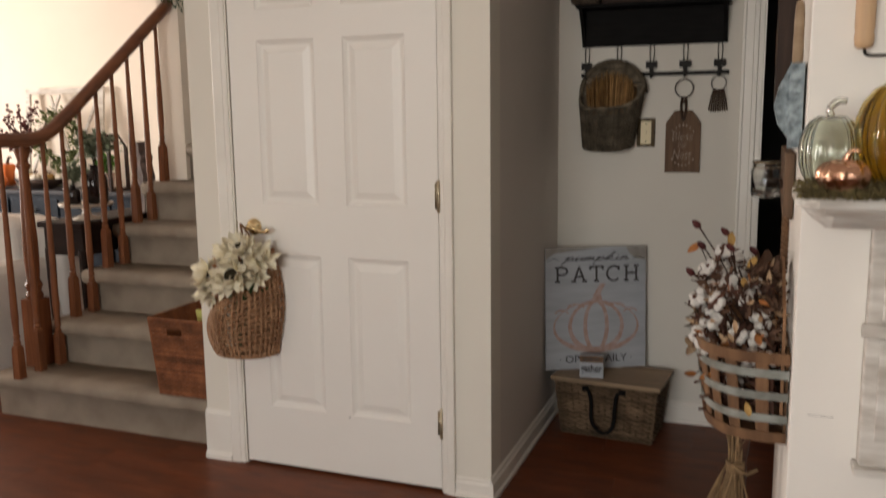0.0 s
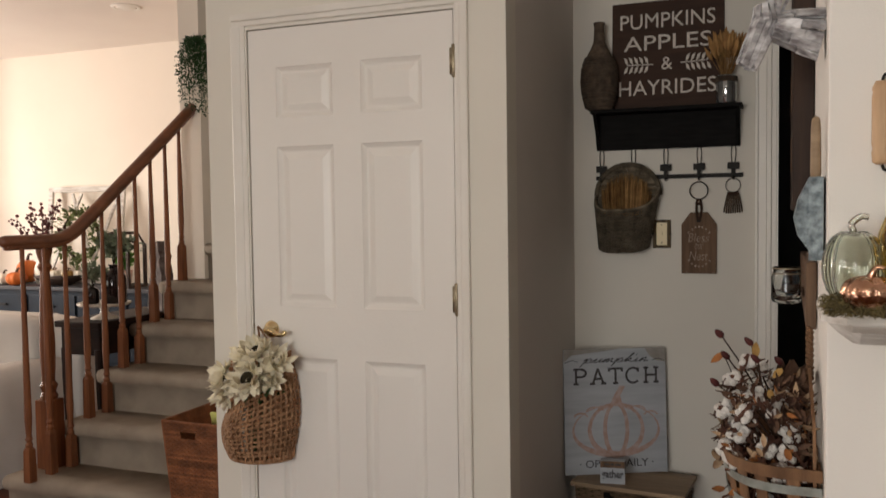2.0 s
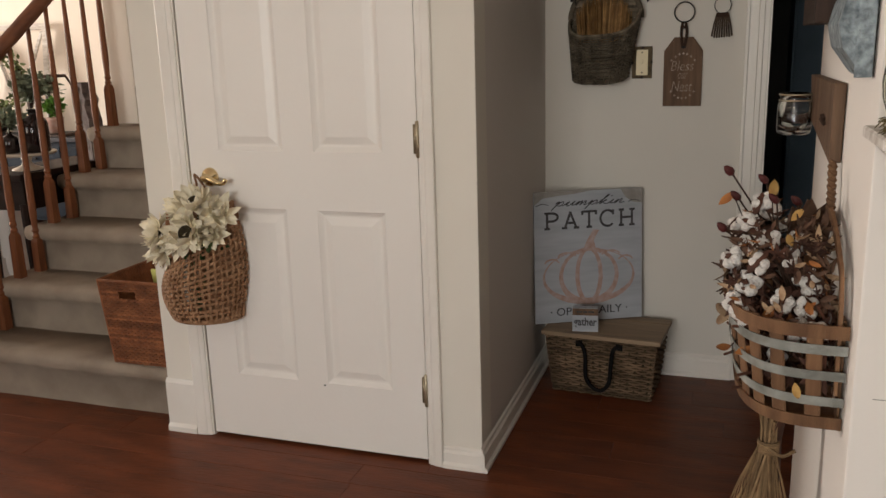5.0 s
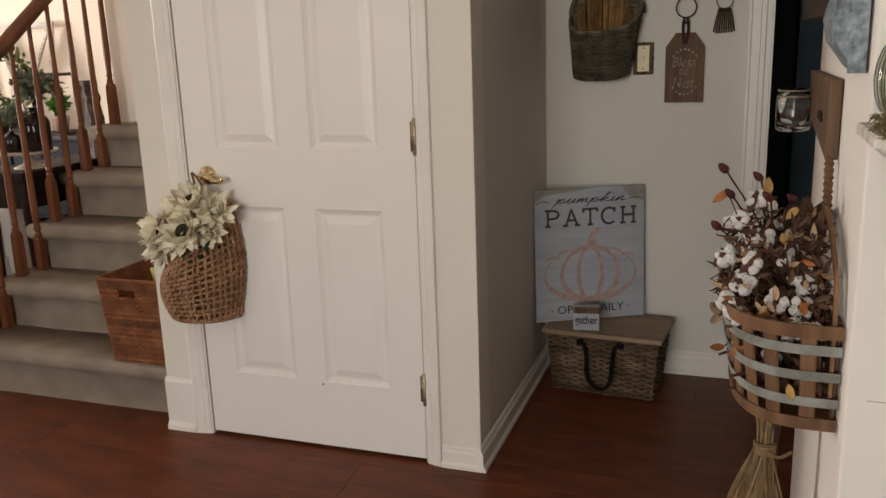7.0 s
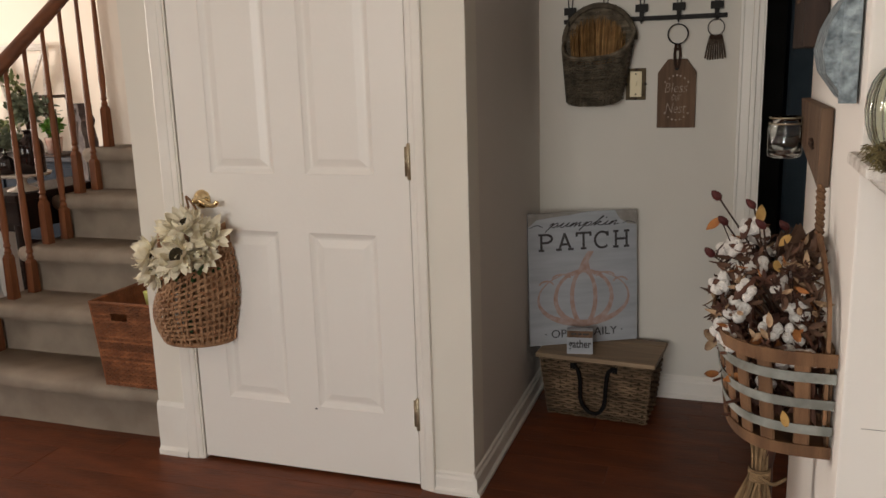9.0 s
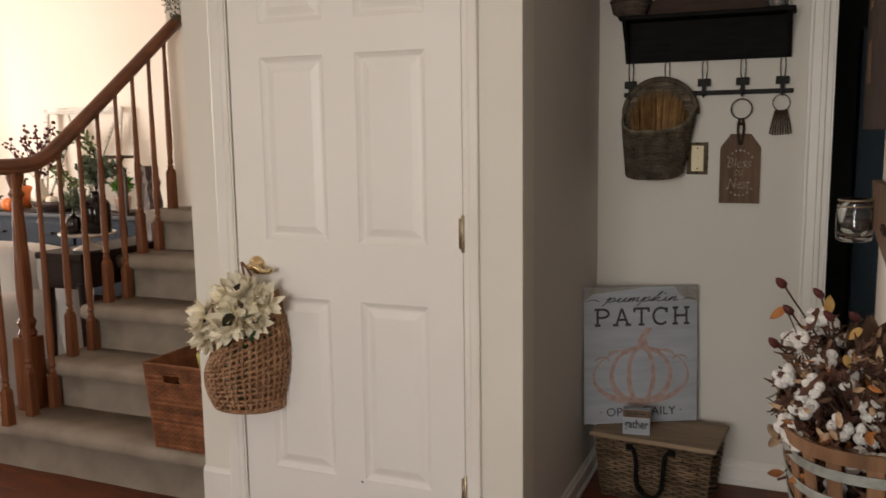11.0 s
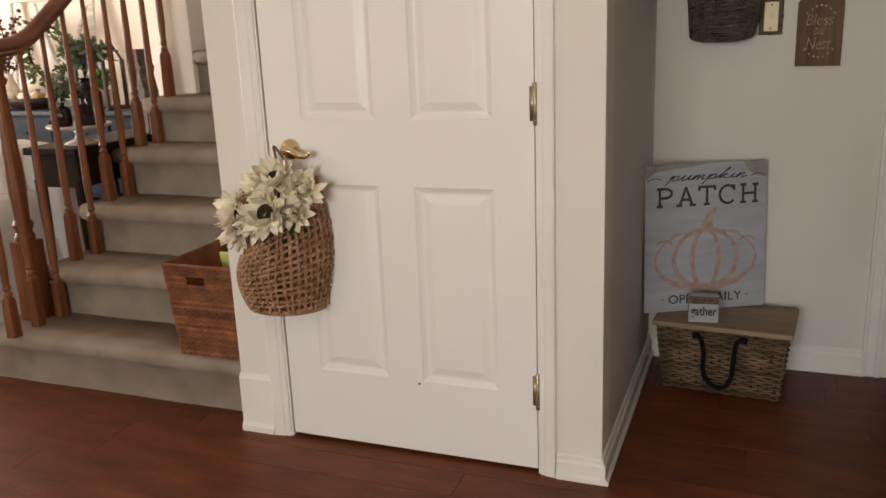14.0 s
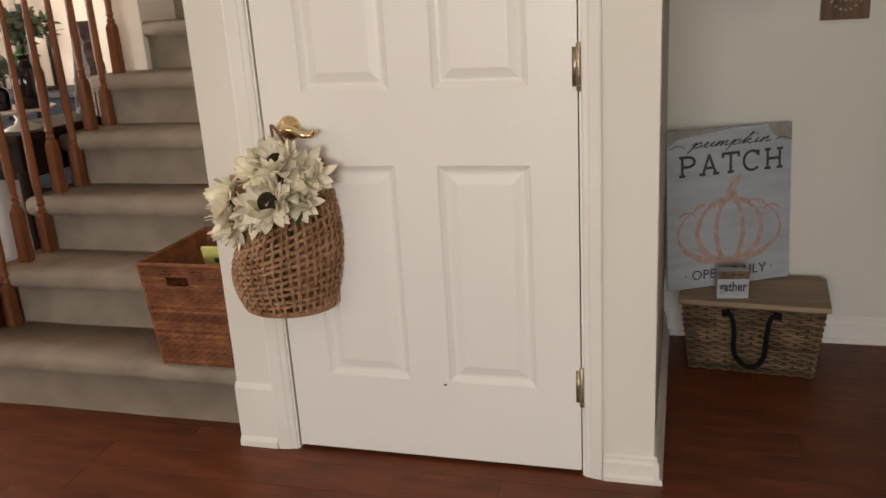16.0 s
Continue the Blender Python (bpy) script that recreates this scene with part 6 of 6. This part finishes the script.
for k in range(64):
    a, r = RNG.uniform(0, 6.28), RNG.random() ** 0.7
    low = Vector((0.070 * r * math.cos(a) - 0.030, 0.075 * r * math.sin(a) - 0.02, 0.002))
    neck = Vector((0.016 * r * math.cos(a), 0.016 * r * math.sin(a), 0.51))
    head = Vector((0.030 * r * math.cos(a + 0.3), 0.030 * r * math.sin(a + 0.3), RNG.uniform(0.57, 0.652)))
    wob = Vector((RNG.uniform(-0.05, 0.04), RNG.uniform(-0.05, 0.04), RNG.uniform(-0.06, 0.06)))
    tube(bm, curved([low, low.lerp(neck, 0.5) + wob, neck, head], 4), RNG.choice((0.0010, 0.0016, 0.0026)), 3)
part("raffia", bm, M_STRAW, raf)["kind"] = "stuff"
part("stalk", lathe(bmesh.new(), [(0.016, 0.002), (0.014, 0.20), (0.016, 0.40), (0.014, 0.52), (0.024, 0.60), (0.020, 0.650), (0.0, 0.652)], 14, Matrix.Translation((0.012, 0.012, 0))), M_BRACT, raf, "dark dried stalk", True)
bm = bmesh.new()
for k in range(5):
    tube(bm, [(0.019 * math.cos(i * math.pi / 8), 0.019 * math.sin(i * math.pi / 8), 0.498 + k * 0.005) for i in range(16)], 0.0035, 5, close=True)
tube(bm, curved([(0.0, -0.020, 0.51), (0.025, -0.035, 0.505), (0.050, -0.025, 0.515)]), 0.004, 5)
for k in range(8):
    tube(bm, curved([(-0.02, -0.024, 0.52), (-0.035 - 0.004 * k, -0.04, 0.42), (-0.03 - 0.008 * k, -0.045, 0.20 + 0.015 * k)]), 0.0012, 3)
part("tie", bm, M_STRAW, raf, "raffia tie with loose ends")["kind"] = "stuff"

# ---- other things on the side wall ----
sc = thing("jar_sconce", (SX, 2.22, 1.105), "brown wooden wall plaque holding a clear glass jar", "sconce")
bm = bmesh.new()
prof = [(-0.215, -0.012), (-0.22, 0.140), (0.295, 0.138), (0.225, 0.032)]
va, vb = [bm.verts.new((-0.022, y, z)) for y, z in prof], [bm.verts.new((0.0, y, z)) for y, z in prof]
bm.faces.new(va)
bm.faces.new(vb[::-1])
for i in range(4):
    k = (i + 1) % 4
    bm.faces.new((va[i], vb[i], vb[k], va[k]))
bmesh.ops.recalc_face_normals(bm, faces=bm.faces)
bmesh.ops.bevel(bm, geom=list(bm.edges), offset=0.002, segments=1, affect="EDGES")
part("plaque", bm, M_TAG, sc)
bm = bmesh.new()
jm = Matrix.Translation((-0.058, 0.235, -0.002))
lathe(bm, [(0.030, 0.0), (0.038, 0.004), (0.040, 0.015), (0.040, 0.072), (0.034, 0.084), (0.034, 0.100), (0.031, 0.100), (0.031, 0.085), (0.036, 0.070), (0.036, 0.012), (0.0, 0.006)], 28, jm)
part("jar", bm, M_GLASS, sc, "clear glass jar", True)
bm = bmesh.new()
for z in (0.080, 0.094):
    tube(bm, [(-0.058 + 0.0365 * math.cos(i * math.pi / 12), 0.235 + 0.0365 * math.sin(i * math.pi / 12), z) for i in range(24)], 0.0022, 6, close=True)
tube(bm, [(-0.022, 0.235, 0.087), (-0.001, 0.235, 0.087)], 0.004, 6)
part("clamp", bm, M_HINGE, sc, "metal jar clamp", True)
bm = bmesh.new()
for k in range(5):
    a = -1.2 + k * 0.6
    tube(bm, [(-0.023, -0.08, 0.05), (-0.026, -0.08 + 0.05 * math.sin(a), 0.05 + 0.022 * math.cos(a))], 0.003, 4)
part("star_ornament", bm, M_STEM, sc)

scoop = thing("galvanized_scoop", (SX, 1.70, 1.268), "dimpled galvanized metal scoop with a wooden handle", "scoop")
bm = bmesh.new()
prof = [(-0.002, 0.0), (-0.014, 0.0), (-0.046, 0.045), (-0.054, 0.082), (-0.046, 0.118), (-0.026, 0.160), (-0.002, 0.160)]
L = [(0.0, 1.0), (0.10, 1.0), (0.20, 0.95)]
rings = [[bm.verts.new((x * k, y, 0.08 + (z - 0.08) * k)) for x, z in prof] for y, k in L]
for a, b in zip(rings, rings[1:]):
    for i in range(len(prof) - 1):
        bm.faces.new((a[i], b[i], b[i + 1], a[i + 1]))
bm.faces.new(rings[0])
bm.faces.new(rings[-1][::-1])
bmesh.ops.recalc_face_normals(bm, faces=bm.faces)
M_SCOOP = mat("dimpled zinc sheet", (0.34, 0.41, 0.44), (0.085, 0.11, 0.125), 0.5, 0.25, scale=55, bump=0.6, bscale=70, detail=2)
part("pan", bm, M_SCOOP, scoop)
part("seam_strip", newbox(-0.028, -0.002, -0.003, -0.0005, 0.0, 0.160, 0.001), M_SCOOP, scoop)
part("handle", lathe(bmesh.new(), [(0.009, 0.155), (0.010, 0.17), (0.009, 0.25), (0.0075, 0.27), (0.003, 0.275)], 14, Matrix.Translation((-0.016, 0.01, 0))), M_LIDWOOD, scoop, "worn wooden handle", True)
plq = thing("wall_plank_sign", (SX, 2.41, 1.36), "tall dark walnut plank sign on the side wall", "sign")
part("plank", newbox(-0.048, 0.0, -0.20, 0.12, 0, 0.95, 0.003), M_PLANK, plq)
bm = bmesh.new()
for k, z in enumerate((0.10, 0.26, 0.42, 0.60, 0.78)):
    box(bm, -0.0495, -0.0480, -0.05 + 0.01 * (k % 2), 0.04, z, z + 0.09)
part("lettering_bar", bm, M_TAG, plq)["kind"] = "stuff"

# animal head of wood chips, one plain shape
head = bmesh.new()
rng = random.Random(11)


def slat(a, b, out, width, thick=0.004):
    """A thin strip of wood from a to b whose flat side looks along out."""
    a, b, out = Vector(a), Vector(b), Vector(out)
    x = (b - a).normalized()
    y = out.cross(x).normalized()
    m = Matrix((x, y, x.cross(y))).transposed().to_4x4()
    m.translation = (a + b) / 2
    ln = (b - a).length / 2
    box(head, -ln, ln, -width / 2, width / 2, -thick / 2, thick / 2, 0, m)


def sleeve(c0, ry0, rz0, c1, ry1, rz1, count, width, breaks, jit):
    """Strips laid side by side round a tapering tube."""
    c0, c1 = Vector(c0), Vector(c1)
    axis = (c1 - c0).normalized()
    up = Vector((0, 1, 0)).cross(axis).normalized()
    for k in range(count):
        a = 2 * math.pi * (k + rng.uniform(-0.15, 0.15)) / count
        out = Vector((0, math.cos(a), 0)) + up * math.sin(a)
        p = c0 + Vector((0, ry0 * math.cos(a), 0)) + up * rz0 * math.sin(a)
        q = c1 + Vector((0, ry1 * math.cos(a), 0)) + up * rz1 * math.sin(a)
        cuts = [0.0] + sorted(rng.uniform(0.3, 0.7) for _ in range(breaks)) + [1.0 + rng.uniform(-0.08, 0.10)]
        for u, v in zip(cuts, cuts[1:]):
            lift = out * rng.uniform(-0.002, jit)
            slat(p.lerp(q, u) + lift, p.lerp(q, v - 0.015) + lift * 1.5, out + axis * rng.uniform(-0.08, 0.08), width * rng.uniform(0.75, 1.1))


sleeve((0.0, 0, 0.002), 0.050, 0.072, (-0.135, 0, 0.038), 0.034, 0.034, 13, 0.027, 1, 0.005)
sleeve((0.0, 0, 0.0), 0.040, 0.060, (-0.13, 0, 0.038), 0.026, 0.026, 9, 0.028, 0, 0.002)
sleeve((-0.145, 0, 0.065), 0.036, 0.036, (-0.200, -0.01, -0.070), 0.022, 0.026, 11, 0.018, 0, 0.006)
sleeve((-0.145, 0, 0.065), 0.030, 0.030, (-0.195, -0.01, -0.062), 0.018, 0.020, 8, 0.018, 1, 0.002)
sleeve((-0.155, 0, 0.098), 0.030, 0.024, (-0.150, 0, 0.045), 0.036, 0.034, 10, 0.015, 0, 0.006)
for x, y, lx, h, w in ((-0.148, -0.012, -0.006, 0.150, 0.007), (-0.135, -0.020, -0.012, 0.105, 0.014), (-0.130, 0.0, 0.018, 0.150, 0.014), (-0.122, -0.024, 0.020, 0.112, 0.012), (-0.115, -0.01, 0.038, 0.075, 0.008)):
    slat((x, y, 0.066), (x + lx, y, 0.066 + h), (0.1, -1, 0), w)
hd = part("animal_head", head, M_CHIP, None)
hd.matrix_world = pose(SX, 1.77, 1.706) @ Matrix.Scale(0.70, 4)
tagged(hd, "whitewashed wood-chip animal head mounted on the wall", "wall ornament")

# ---- floor planks ----
PW, PL = 0.127, 1.20
plank_bm = newbox(0.0006, PL - 0.0006, 0.0006, PW - 0.0006, -0.0035, 0.0)
bmesh.ops.bevel(plank_bm, geom=[e for e in plank_bm.edges if all(v.co.z > -0.001 for v in e.verts)], offset=0.0006, segments=1, affect="EDGES")
plank_me = mesh_of("plank", plank_bm, M_FLOOR, False)
far = []
rng = random.Random(21)
for j in range(int((7.3 + 3.3) / PW)):
    y = -3.3 + j * PW
    off = rng.uniform(0, PL)
    x = -8.6 - off
    while x < 2.2:
        if -5.0 < x < 1.0 and 0.2 < y < 3.6:
            ob = new("plank", plank_me)
            ob.parent = floor
            ob.location = (x, y, 0)
        else:
            far.append((x, y))
        x += PL
vs, fs = [], []
for x, y in far:
    n = len(vs)
    a, b = max(x + 0.001, -8.6), min(x + PL - 0.001, 2.25)
    vs += [(a, y + 0.001, -0.0008), (b, y + 0.001, -0.0008), (b, y + PW - 0.001, -0.0008), (a, y + PW - 0.001, -0.0008)]
    fs.append((n, n + 1, n + 2, n + 3))
me = bpy.data.meshes.new("planks_beyond")
me.from_pydata(vs, [], fs)
me.materials.append(M_FLOOR)
ob = new("planks_beyond", me)
ob.parent = floor
ob["kind"] = "stuff"
